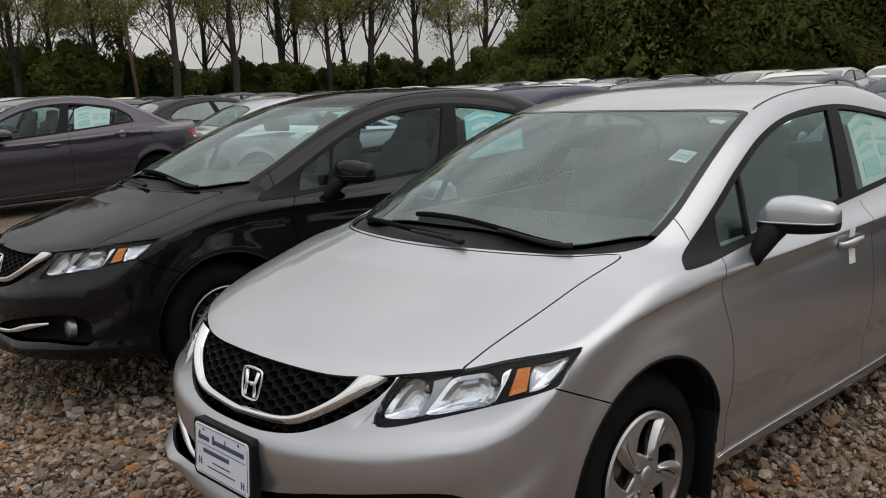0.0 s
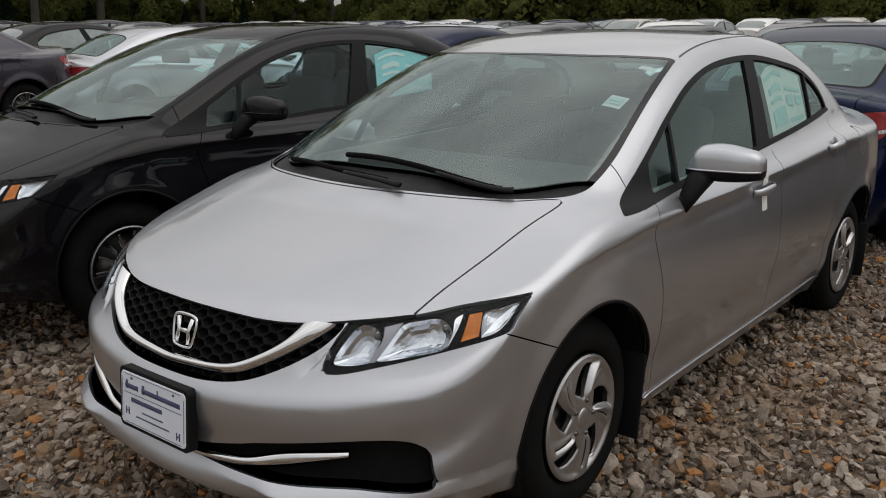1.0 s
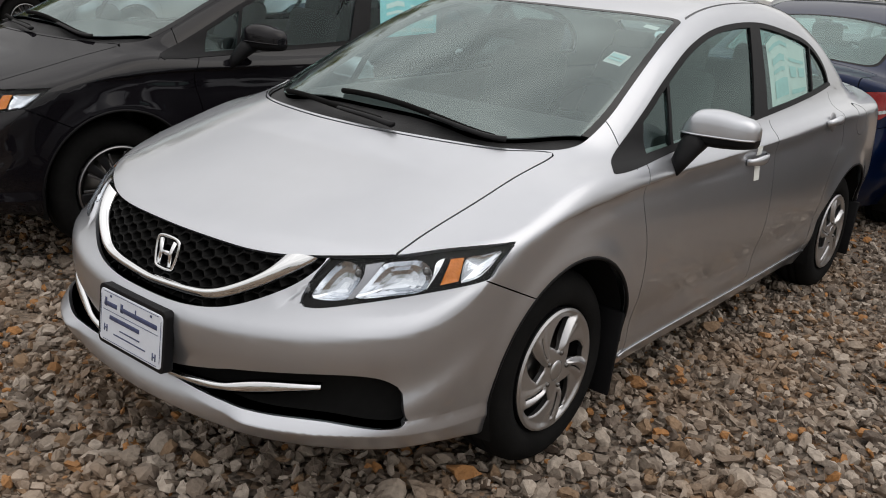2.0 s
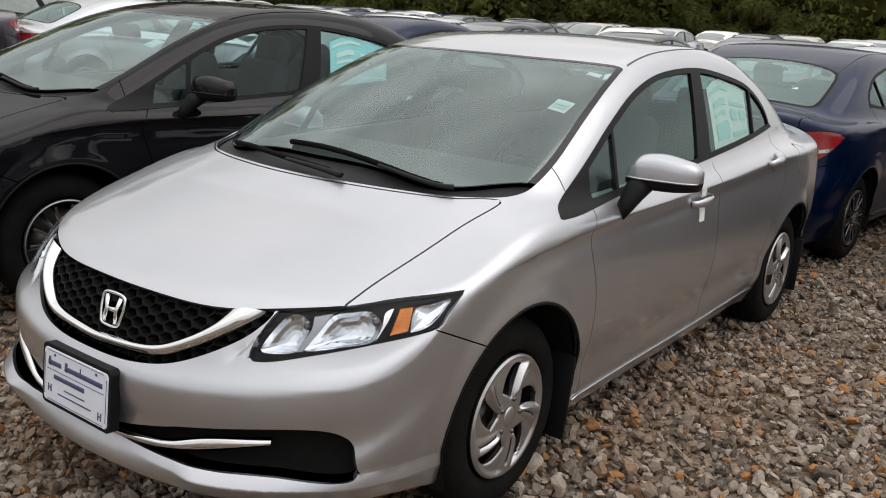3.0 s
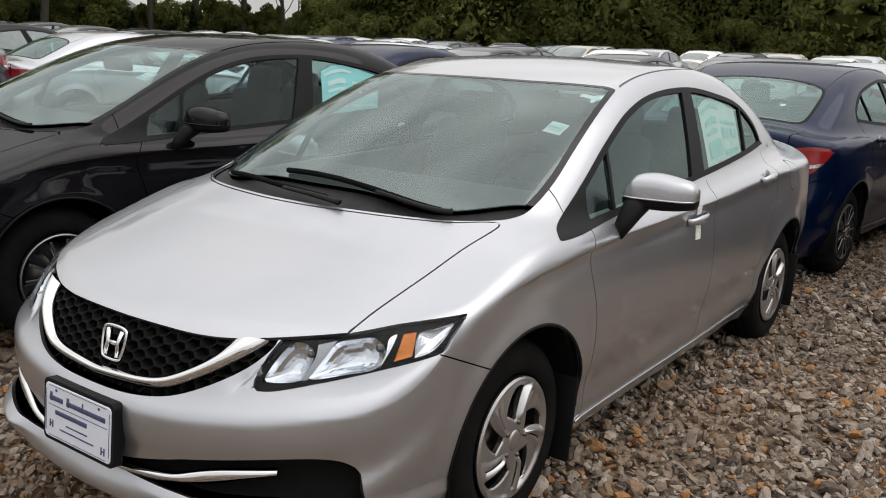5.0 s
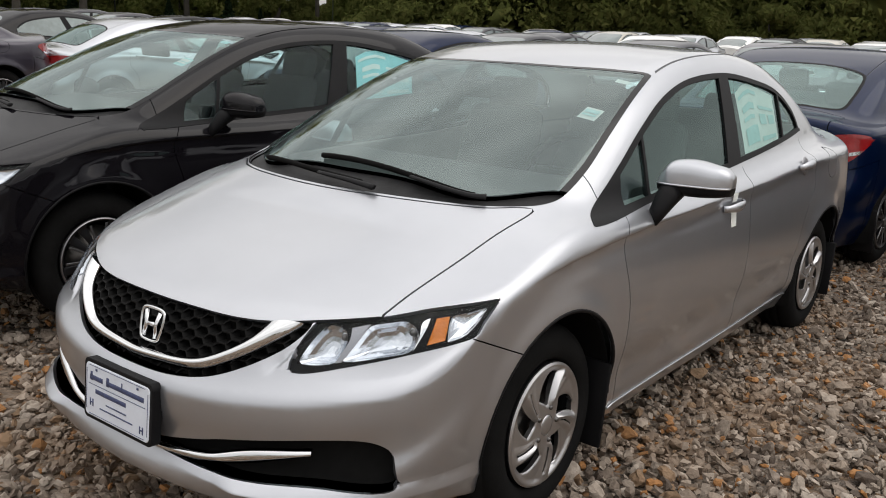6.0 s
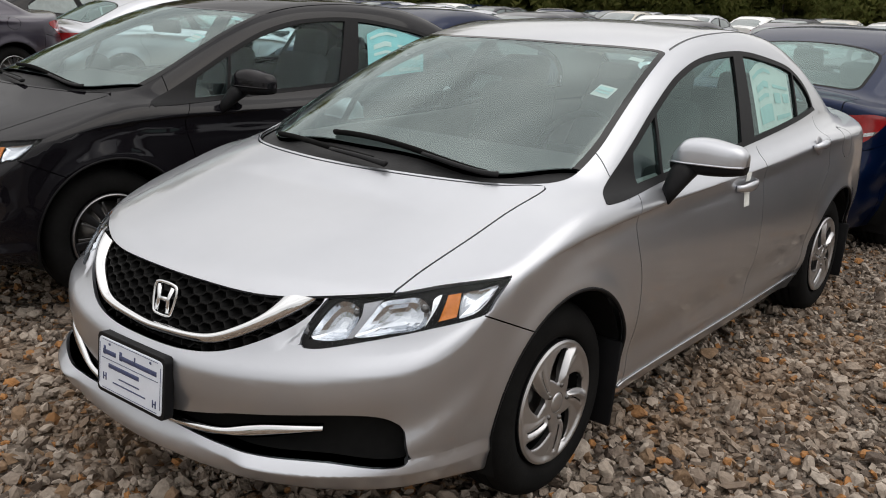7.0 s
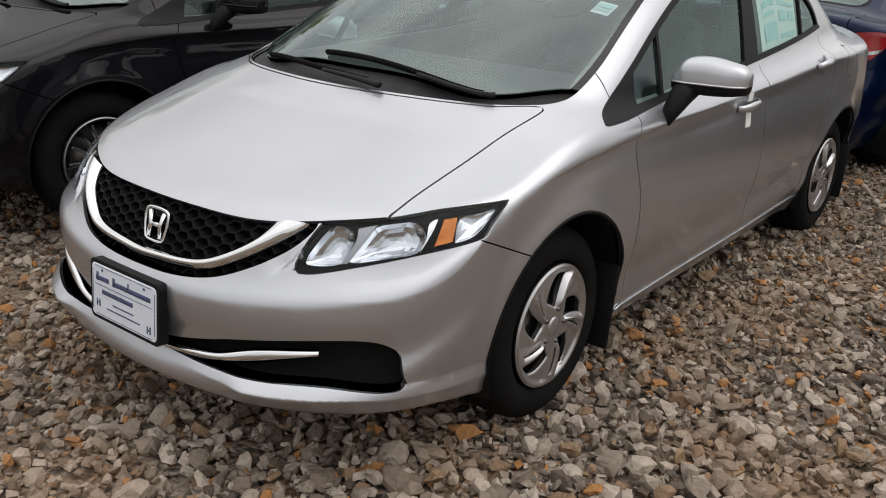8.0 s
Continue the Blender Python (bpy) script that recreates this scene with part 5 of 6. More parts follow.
    for (cx, cy, sw, sh, lift) in ((0.565, 1.535, 0.062, 0.075, -0.006), (0.545, 1.80, 0.05, 0.03, -0.006)):
        xx, yy = np.meshgrid(np.linspace(cx - sw / 2, cx + sw / 2, 3), np.linspace(cy - sh / 2, cy + sh / 2, 3), indexing="ij")
        p, n = on_skin(on_top, xx.ravel(), (yy + 0.25 * (xx - cx)).ravel(), lift)
        part("screen_sticker", mesh_of("screen_sticker", p, [(i * 3 + j, i * 3 + j + 1, (i + 1) * 3 + j + 1, (i + 1) * 3 + j) for i in range(2) for j in range(2)], PAPER), None, car, "small white sticker on the windshield")
    for dx, dy, sw, sh in ((0.0, -0.012, 0.05, 0.012), (0.0, 0.012, 0.05, 0.022)):
        xx, yy = np.meshgrid(np.linspace(0.565 + dx - sw / 2, 0.565 + dx + sw / 2, 3), np.linspace(1.535 + dy - sh / 2, 1.535 + dy + sh / 2, 2), indexing="ij")
        p, n = on_skin(on_top, xx.ravel(), (yy + 0.25 * (xx - 0.565)).ravel(), -0.003)
        part("sticker_print", mesh_of("sticker_print", p, [(i * 2, i * 2 + 1, i * 2 + 3, i * 2 + 2) for i in range(2)], TEAL), None, car)
    add_wheels(car, style)
    return car


def repaint(car, swaps, label, category="car"):
    for o in car.children_recursive:
        if o.type == "MESH":
            for s in o.material_slots:
                if s.material in swaps:
                    new_mat = swaps[s.material]
                    s.link = "OBJECT"
                    s.material = new_mat
    return tagged(car, label, category)


# ---- the plainer saloon of the far rows ----
def far_saloon(h):
    car = new("saloon_car")
    V, N, T, lab = skinned(h, False)
    get = lambda *n: np.concatenate([T[lab == k] for k in n])
    part("body", panel_mesh("body", V, N, get("body_side"), SILVER, 0.012), None, car)
    part("underbody", panel_mesh("underbody", V, N, get("under"), UNDER, 0), None, car)
    for n, k in (("windshield", ("screen_edge",)), ("rear_window", ("rear_window",))):
        part(n, panel_mesh(n, V, N, get(*k), FAR_GLASS, 0.004), None, car)
    c = lambda t: V[t].mean(1)
    t = get("side_window")
    for sx in (1, -1):
        for k in (0, 1):
            m = (c(t)[:, 0] * sx > 0) & ((c(t)[:, 1] > 2.45) == bool(k))
            part("side_window", panel_mesh("side_window", V, N, t[m], FAR_GLASS, 0.004), None, car)
        s = "_l" if sx > 0 else "_r"
        part("window_trim", panel_mesh("window_trim", V, N, get("window_trim" + s), TRIM, 0.01), None, car)
        part("tail_lamp", panel_mesh("tail_lamp", V, N, get("tail_lamp" + s), RED, 0.01), None, car)
        part("headlamp", panel_mesh("headlamp", V, N, get("head_lamp" + s), REFLECTOR, 0.01), None, car)
        part("door_mirror", soft_box(0.2, 0.12, 0.13, 0.045, 1, (sx * 0.93, 1.63, 1.0)), SILVER, car)
        for ax in (FRONT_AXLE, REAR_AXLE):
            v, f = lathe([(0.0, 0.0), (0.19, 0.01), (0.2, 0.0)], 14)
            w = part("wheel", mesh_of("wheel", v, f, ALLOY), None, car)
            w.matrix_basis = pose(sx * 0.84, ax, AXLE_Z, 0, 0, 0 if sx > 0 else 180)
            v, f = lathe([(0.195, -0.01), (0.22, 0.0), (0.27, 0.004), (0.30, -0.03), (0.308, -0.06), (0.305, -0.16), (0.28, -0.19), (0.2, -0.19)], 16) if h < 0.15 else lathe([(0.195, 0.0), (0.28, 0.0), (0.306, -0.05), (0.30, -0.17)], 12)
            part("tyre", mesh_of("tyre", v, f, RUBBER), None, w)
    part("grille", panel_mesh("grille", V, N, get("grille"), GLOSS_BLACK, 0.01), None, car)
    return car


# ---- the ground ----
def gravel_material(name, pieces):
    """Crushed stone: grey, buff and rust pieces."""
    m = bpy.data.materials.new(name)
    m.use_nodes = True
    nt = m.node_tree
    b = nt.nodes["Principled BSDF"]
    b.inputs["Roughness"].default_value = 0.85
    co = nt.nodes.new("ShaderNodeTexCoord")
    ramp = nt.nodes.new("ShaderNodeValToRGB")
    cols = [(0.095, 0.070, 0.053), (0.190, 0.148, 0.115), (0.255, 0.207, 0.164), (0.42, 0.357, 0.297), (0.25, 0.162, 0.096), (0.335, 0.280, 0.228), (0.36, 0.165, 0.052), (0.245, 0.196, 0.156)]
    els = ramp.color_ramp.elements
    while len(els) < len(cols):
        els.new(0.5)
    for i, (e, c) in enumerate(zip(els, cols)):
        e.position, e.color = (0.0, 0.07, 0.26, 0.48, 0.66, 0.76, 0.892, 0.945)[i], (*c, 1)
    ramp.color_ramp.interpolation = "CONSTANT" if pieces else "LINEAR"
    noise_n = nt.nodes.new("ShaderNodeTexNoise")
    noise_n.inputs["Scale"].default_value, noise_n.inputs["Detail"].default_value = (55, 8) if pieces else (1.1, 6)
    rng = nt.nodes.new("ShaderNodeMapRange")
    # bed darker than the stones: fine soil, and shade between stones painted in
    rng.inputs["To Min"].default_value, rng.inputs["To Max"].default_value = 0.5 if pieces else 0.32, 1.3 if pieces else 1.0
    mul = nt.nodes.new("ShaderNodeMixRGB")
    mul.blend_type = "MULTIPLY"
    mul.inputs["Fac"].default_value = 1
    bump = nt.nodes.new("ShaderNodeBump")
    nt.links.new(co.outputs["Object"], noise_n.inputs["Vector"])
    nt.links.new(noise_n.outputs["Fac"], rng.inputs["Value"])
    if pieces:
        geo = nt.nodes.new("ShaderNodeNewGeometry")
        nt.links.new(geo.outputs["Random Per Island"], ramp.inputs["Fac"])
        nt.links.new(noise_n.outputs["Fac"], bump.inputs["Height"])
        bump.inputs["Strength"].default_value, bump.inputs["Distance"].default_value = 0.7, 0.012
    else:
        vor = nt.nodes.new("ShaderNodeTexVoronoi")
        vor.inputs["Scale"].default_value = 34
        sep = nt.nodes.new("ShaderNodeSeparateColor")
        nt.links.new(co.outputs["Object"], vor.inputs["Vector"])
        nt.links.new(vor.outputs["Color"], sep.inputs[0])
        nt.links.new(sep.outputs[0], ramp.inputs["Fac"])
        nt.links.new(vor.outputs["Distance"], bump.inputs["Height"])
        bump.invert = True
        bump.inputs["Strength"].default_value, bump.inputs["Distance"].default_value = 1.0, 0.03
    nt.links.new(ramp.outputs[0], mul.inputs["Color1"])
    nt.links.new(rng.outputs[0], mul.inputs["Color2"])
    stain_n, stain_r, stain = (nt.nodes.new("ShaderNode" + k) for k in ("TexNoise", "MapRange", "MixRGB"))
    stain_n.inputs["Scale"].default_value, stain_n.inputs["Detail"].default_value = 1.4, 5
    stain_r.inputs["From Min"].default_value, stain_r.inputs["From Max"].default_value, stain_r.inputs["To Max"].default_value = 0.48, 0.74, 0.62
    stain.inputs["Color2"].default_value = (0.29, 0.185, 0.105, 1)
    nt.links.new(co.outputs["Object"], stain_n.inputs["Vector"])
    nt.links.new(stain_n.outputs["Fac"], stain_r.inputs["Value"])
    nt.links.new(stain_r.outputs[0], stain.inputs["Fac"])
    nt.links.new(mul.outputs[0], stain.inputs["Color1"])
    nt.links.new(stain.outputs[0], b.inputs["Base Color"])
    nt.links.new(bump.outputs[0], b.inputs["Normal"])
    return m


GRAVEL_BED = gravel_material("gravel_bed", False)
GRAVEL_STONE = gravel_material("gravel_stone", True)
FAR_GLASS = material("far_car_glass", (0.11, 0.14, 0.14), 0.07, 0.35, vary=0.25, scale=1.5, coat=0.8)


def lot_z(x, y):
    """The lot falls a little along the first parking row, rises gently to the west and has shallow ruts."""
    near = np.exp(-((x - 1) ** 2 + (y - 3) ** 2) / 400)
    return -0.006 - 0.022 * ease(y, 0.4, 3.8) + 0.16 * ease(-x, -0.5, 9.5) * (1 - ease(y, 4.6, 7.0)) - 0.03 * ease(y, 6, 10) - 0.05 * ease(y, 12, 15) + 0.10 * ease(y, 18, 27) + 0.50 * ease(-x, 7, 36) * (1 - ease(y, 8, 24)) + near * (0.008 * np.sin(1.7 * x + 0.6) * np.sin(0.9 * y))


def ground_sheet():
    n = 110
    u = np.sinh(np.linspace(-6.2, 6.2, n)) / np.sinh(6.2) * 900
    X, Y = np.meshgrid(u + 1, u + 3, indexing="ij")
    Z = lot_z(X, Y) - 0.024
    v = np.stack([X, Y, Z], -1).reshape(-1, 3)
    f = [(i * n + j, (i + 1) * n + j, (i + 1) * n + j + 1, i * n + j + 1) for i in range(n - 1) for j in range(n - 1)]
    g = new("ground", mesh_of("ground", v, f, GRAVEL_BED))
    return tagged(g, "wide car park of crushed grey and buff gravel", "ground", kind="structure")


def stones(name, count, rng, sampler, size, label, coarse, sink, fine=1):
    """Many small broken stones in one mesh."""
    base = []
    for k in range(14):
        bm = bmesh.new()
        r = np.random.RandomState(100 + k)
        if coarse:
            bmesh.ops.create_cube(bm, size=1.35)
            bmesh.ops.triangulate(bm, faces=bm.faces)
        else:
            bmesh.ops.create_icosphere(bm, subdivisions=fine, radius=1.1)
        pts = np.array([v.co for v in bm.verts])
        for _ in range(3 if coarse else 5 + 6 * (fine - 1)):
            d = r.normal(size=3)
            d /= np.linalg.norm(d)
            lim = r.uniform(0.48, 0.78)
            over = pts @ d - lim
            pts -= np.maximum(over, 0)[:, None] * d
        pts += r.normal(size=pts.shape) * (0.10 if coarse else 0.06)
        base.append((pts, np.array([[v.index for v in fc.verts] for fc in bm.faces])))
        bm.free()
    P = sampler(count) + np.array([0, 0, sink])
    near = 1 + 0.4 * np.exp(-((P[:, 0] - 1.7) ** 2 + (P[:, 1] + 0.1) ** 2) / 1.6)
    kind = rng.randint(0, 14, count)
    sc = (size(count) * near)[:, None] * rng.uniform(0.65, 1.25, (count, 3)) * (1, 1, 0.6)
    q = rng.normal(size=(count, 4))
    q[:, 1:3] *= 0.30
    q /= np.linalg.norm(q, axis=1)[:, None]
    w, x, y, z = q.T
    R = np.stack([1 - 2 * (y * y + z * z), 2 * (x * y - z * w), 2 * (x * z + y * w), 2 * (x * y + z * w), 1 - 2 * (x * x + z * z), 2 * (y * z - x * w),
                  2 * (x * z - y * w), 2 * (y * z + x * w), 1 - 2 * (x * x + y * y)], 1).reshape(-1, 3, 3)
    vs, fs, start = [], [], 0
    for k in range(14):
        idx = np.nonzero(kind == k)[0]
        pts, fc = base[k]
        v = np.einsum("nij,npj->npi", R[idx], pts[None] * sc[idx][:, None]) + P[idx][:, None]
        vs.append(v.reshape(-1, 3))
        fs.append((fc[None] + start + np.arange(len(idx))[:, None, None] * len(pts)).reshape(-1, 3))
        start += v.shape[0] * v.shape[1]
    V, F = np.concatenate(vs), np.concatenate(fs)
    me = bpy.data.meshes.new(name)
    me.vertices.add(len(V))
    me.vertices.foreach_set("co", V.astype(np.float32).ravel())
    me.loops.add(len(F) * 3)
    me.loops.foreach_set("vertex_index", F.astype(np.int32).ravel())
    me.polygons.add(len(F))
    me.polygons.foreach_set("loop_start", np.arange(0, len(F) * 3, 3, dtype=np.int32))
    me.update(calc_edges=True)
    me.validate()
    me.polygons.foreach_set("use_smooth", [False] * len(me.polygons))
    me.materials.append(GRAVEL_STONE)
    return tagged(new(name, me), label, "gravel", kind="stuff")


ground = ground_sheet()
srng = np.random.RandomState(7)


def near_lot(n):
    out = np.empty((0, 3))
    while len(out) < n:
        p = np.stack([srng.uniform(-4.2, 3.6, n), srng.uniform(-1.3, 9.5, n), srng.uniform(-0.012, 0.006, n)], 1)
        d = np.hypot(p[:, 0] - 1.2, p[:, 1] - 0.4)
        rim = np.minimum(np.minimum(p[:, 0] + 4.2, 3.6 - p[:, 0]), np.minimum(p[:, 1] + 1.3, 9.5 - p[:, 1]))
        p = p[srng.uniform(0, 1, n) < np.clip(2.3 / np.maximum(d, 0.5), 0, 1) ** 1.1 * np.clip(rim / 0.7, 0.04, 1)]
        out = np.concatenate([out, p])
    out = out[:n]
    out[:, 2] += lot_z(out[:, 0], out[:, 1])
    return out


stones("gravel", 3000, srng, near_lot, lambda n: np.clip(srng.lognormal(-3.66, 0.28, n), 0.018, 0.045), "loose crushed limestone gravel with rusty pieces", False, 0.008, 2)
stones("gravel", 12000, srng, near_lot, lambda n: np.clip(srng.lognormal(-3.92, 0.33, n), 0.011, 0.04), "broken limestone pieces strewn over the car park", False, 0.002)
stones("gravel", 38000, srng, near_lot, lambda n: np.clip(srng.lognormal(-4.20, 0.34, n), 0.006, 0.03), "fine crushed limestone chips between larger stones", True, -0.008)

# ---- the cars ----
hero = tagged(saloon("saloon_car", 0.019, "five", True), "silver metallic four-door saloon with five-spoke wheels on gravel", "car", "parked cars")
hero.matrix_basis = pose(0, 0, 0.024, -0.8, 0, 0)


black_car = tagged(saloon("saloon_car", 0.038, "ten", False), "glossy black four-door saloon with machined wheels on gravel", "car", "parked cars")
black_car.matrix_basis = pose(-2.538, 0.083, 0.092, -1.35, -0.21, -4.82)


def another(paint_to, label, m, glass=SIDE_GLASS):
    return tagged(repaint(copy_thing(black_car, m), {SILVER: paint_to, SIDE_GLASS: glass}, label), group="parked cars")


blue_car = another(BLUE, "dark blue four-door saloon parked with its tail towards the silver one", pose(0.17, 9.165, -0.032, 0, 0, 176.5))
violet_car = another(PURPLE, "violet-grey four-door saloon parked on gravel", pose(-10.2, 0.75, 0.14), PLAIN_GLASS)
row_car = another(SILVER, "silver four-door saloon with its tail towards the first row", pose(-9.9, 9.5, -0.02, 0, 0, 176))
lane_car = another(GREY, "dark grey four-door saloon nosing into the gravel lane", pose(-0.2, 14.3, -0.10, 0, 0, -18))
repaint(black_car, {SILVER: BLACK, SIDE_GLASS: PLAIN_GLASS, CLOTH: DARK_CLOTH, CABIN: DASH, PAPER: CYAN_PAPER, TEAL: PAPER}, "")

far = tagged(far_saloon(0.115), "navy blue saloon in the second row of the lot", "car", "parked cars")
far.matrix_basis = pose(-4.5, 9.3, -0.03, 0, 0, 180)
edge_car = tagged(repaint(copy_thing(far, pose(2.49, 9.40, -0.022, 0, 0, 180)), {SILVER: BLACK}, "black four-door saloon parked with its tail to the lane"), group="parked cars")
plain = tagged(far_saloon(0.20), "white saloon parked in a far row of the lot", "car", "parked cars")
plain.matrix_basis = pose(7.2, 23.2, -0.02, 0, 0, 180)
crng = random.Random(11)
TONES = [(SILVER, "silver"), (BLACK, "black"), (WHITE, "white"), (GREY, "dark grey"), (BLUE, "blue"), (BEIGE, "champagne"), (PURPLE, "violet-grey"), (SILVER, "silver"), (WHITE, "white"), (GREY, "dark grey")]
KNOWN = {(23.2, 0): (GREY, "dark grey"), (23.2, 1): (WHITE, "white"), (27.4, 0): (GREY, "dark grey"), (9.3, 0): (BLACK, "black"), (9.3, 1): (PURPLE, "violet-grey"), (9.3, 2): (GREY, "dark grey"), (13.3, 0): (GREY, "dark grey"), (13.3, 1): (GREY, "dark grey"), (13.3, 2): (GREY, "dark grey"), (13.3, 3): (WHITE, "white")}
ROWS_OF_CARS = ((9.3, 180, -5, 10, -13.2), (13.3, 0, -2.9, 13, 0), (23.2, 180, 4, 15, 0), (27.4, 0, 4, 15, 0), (37.4, 180, 4, 16, 0), (41.6, 0, 4, 16, 0))
for ry, turn, x1, count, first in ROWS_OF_CARS:
    x = first or x1
    for k in range(count):
        tone, word = crng.choice(TONES)
        if (ry, k) in KNOWN:
            tone, word = KNOWN[ry, k]
        high = crng.uniform(0.97, 1.03)
        mid = ry + (2.2 if turn == 0 else -2.2)
        c = copy_thing(far if ry < 20 else plain, pose(x + crng.uniform(-0.15, 0.15), ry + crng.uniform(-0.3, 0.3), float(lot_z(np.float64(x), np.float64(mid))), 0, 0, turn + crng.uniform(-2, 2)))
        c.scale = (1, 1, high)
        repaint(c, {SILVER: tone}, word + " saloon parked in a far row of the lot")
        x -= 3.05
repaint(plain, {SILVER: WHITE}, "white saloon parked in a far row of the lot")
repaint(far, {SILVER: BLUE}, "navy blue saloon in the second row of the lot")


# ---- trees, woods, houses and poles beyond the lot ----
BARK = material("grey_bark", (0.040, 0.034, 0.028), 0.9, vary=0.3, scale=3, bump=0.4, bump_scale=20)
LEAF = leafy("young_leaves", [(0.19, 0.20, 0.066), (0.25, 0.25, 0.084), (0.29, 0.27, 0.10), (0.22, 0.22, 0.074)], 0.2)
WOOD_LEAF = leafy("wood_leaves", [(0.080, 0.095, 0.028), (0.098, 0.113, 0.033), (0.120, 0.130, 0.040), (0.138, 0.140, 0.047), (0.088, 0.103, 0.033)], 0.10)
LOBE_CORE = leafy("lobe_core_fill", [(0.100, 0.116, 0.038), (0.134, 0.148, 0.048)], 0.9)
NEEDLE = leafy("dark_needles", [(0.014, 0.025, 0.013), (0.022, 0.036, 0.018)], 0.5)
GRASS = material("mown_grass", (0.055, 0.085, 0.022), 0.9, vary=0.3, scale=0.4, bump=0.3, bump_scale=30)
SHINGLE = material("grey_shingles", (0.12, 0.12, 0.125), 0.9, vary=0.2, scale=2, bump=0.3, bump_scale=12)
SIDING = material("pale_siding", (0.36, 0.35, 0.33), 0.8, vary=0.08, scale=2)
POLE_WOOD = material("pole_wood", (0.13, 0.085, 0.055), 0.9, vary=0.25, scale=4)
EYE = Vector((2.13, -1.3, 0))


def at_bearing(deg, dist):
    """A place on the ground by its bearing west of the y axis and its distance."""
    return Vector((EYE.x - math.sin(radians(deg)) * dist, EYE.y + math.cos(radians(deg)) * dist, 0.0)) + Vector((0, 0, float(lot_z(np.float64(EYE.x - math.sin(radians(deg)) * dist), np.float64(EYE.y + math.cos(radians(deg)) * dist)))))


def leaf_mesh(name, centres, size, mat, rng, corners=4):
    """Small kite-shaped leaves or sprays, turned every way."""
    n = len(centres)
    a = rng.normal(size=(n, 3))
    a /= np.linalg.norm(a, axis=1)[:, None]
    b = np.cross(a, rng.normal(size=(n, 3)))
    b /= np.linalg.norm(b, axis=1)[:, None]
    s = (size * rng.uniform(0.6, 1.4, n))[:, None]
    v = np.stack([centres - a * s, centres + b * s * 0.55, centres + a * s, centres - b * s * 0.55][:corners], 1).reshape(-1, 3)
    f = np.arange(n * corners).reshape(-1, corners)
    return mesh_of(name, v, f, mat, smooth=False)


def limbs(rng, height, spread, first=0.17):
    """Trunk and limbs as tapered rods; also the tips for the leaves."""
    rods, tips = [], []

    def grow(p, d, length, rad, level):
        pts, q = [p], p.copy()
        steps = (5, 5, 4, 3)[level]
        for _ in range(steps):
            d = d + rng.normal(size=3) * (0.05 if level == 0 else 0.14) + np.array([0, 0, 0.05 if level else 0.02])
            d = d / np.linalg.norm(d)
            q = q + d * length / steps
            pts.append(q.copy())
        rods.append((np.array(pts), np.linspace(rad, rad * (0.35 if level else 0.3), steps + 1), (7, 5, 4, 3)[level]))
        if level == 3:
            tips.extend(pts[1:])
            return
        kids = (28, 6, 5)[level]
        for k in range(kids):
            t = rng.uniform(first if level == 0 else 0.25, 1.0)
            base = pts[min(int(t * steps), steps - 1)] * (1 - (t * steps) % 1) + pts[min(int(t * steps) + 1, steps)] * ((t * steps) % 1)
            an, lean = rng.uniform(0, 6.28), rng.uniform(0.6, 1.25) * spread
            side = np.array([math.cos(an), math.sin(an), 0.0])
            nd = d * (1.0 if level else 0.8) + side * lean + np.array([0, 0, 0.25])
            grow(base, nd / np.linalg.norm(nd), length * (0.37 if level == 0 else 0.58) * (1.15 - 0.5 * t), max(rad * (0.24 - 0.10 * t), 0.012) if level == 0 else max(rad * (0.42 - 0.15 * t), 0.012), level + 1)
    grow(np.zeros(3), np.array([0.0, 0.0, 1.0]), height, height * 0.019, 0)
    return rods, np.array(tips)


def rod_mesh(name, rods, mat):
    vs, fs, start = [], [], 0
    for p, r, seg in rods:
        t = np.gradient(p, axis=0)
        t /= np.linalg.norm(t, axis=1)[:, None]
        s = np.cross(t, [0.31, 0.87, 0.2])
        s /= np.linalg.norm(s, axis=1)[:, None]
        u = np.cross(s, t)
        a = np.arange(seg) * 2 * np.pi / seg
        v = p[:, None] + r[:, None, None] * (np.cos(a)[None, :, None] * s[:, None] + np.sin(a)[None, :, None] * u[:, None])
        vs.append(v.reshape(-1, 3))
        for i in range(len(p) - 1):
            for j in range(seg):
                k = (j + 1) % seg
                fs.append((start + i * seg + j, start + i * seg + k, start + (i + 1) * seg + k, start + (i + 1) * seg + j))
        start += len(p) * seg
    return mesh_of(name, np.concatenate(vs), fs, mat)


def tall_tree(seed, height, spread, leaves):
    rng = np.random.RandomState(seed)
    rods, tips = limbs(rng, height, spread)
    t = new("tree")
    part("trunk", rod_mesh("trunk", rods, BARK), None, t)
    c = tips[rng.randint(0, len(tips), leaves)] + rng.normal(size=(leaves, 3)) * 0.32
    part("crown", leaf_mesh("crown", c, 0.18, LEAF, rng, 3), None, t, "sparse young green leaves")
    return tagged(t, "tall roadside tree with sparse spring leaves", "tree", "row of tall trees")


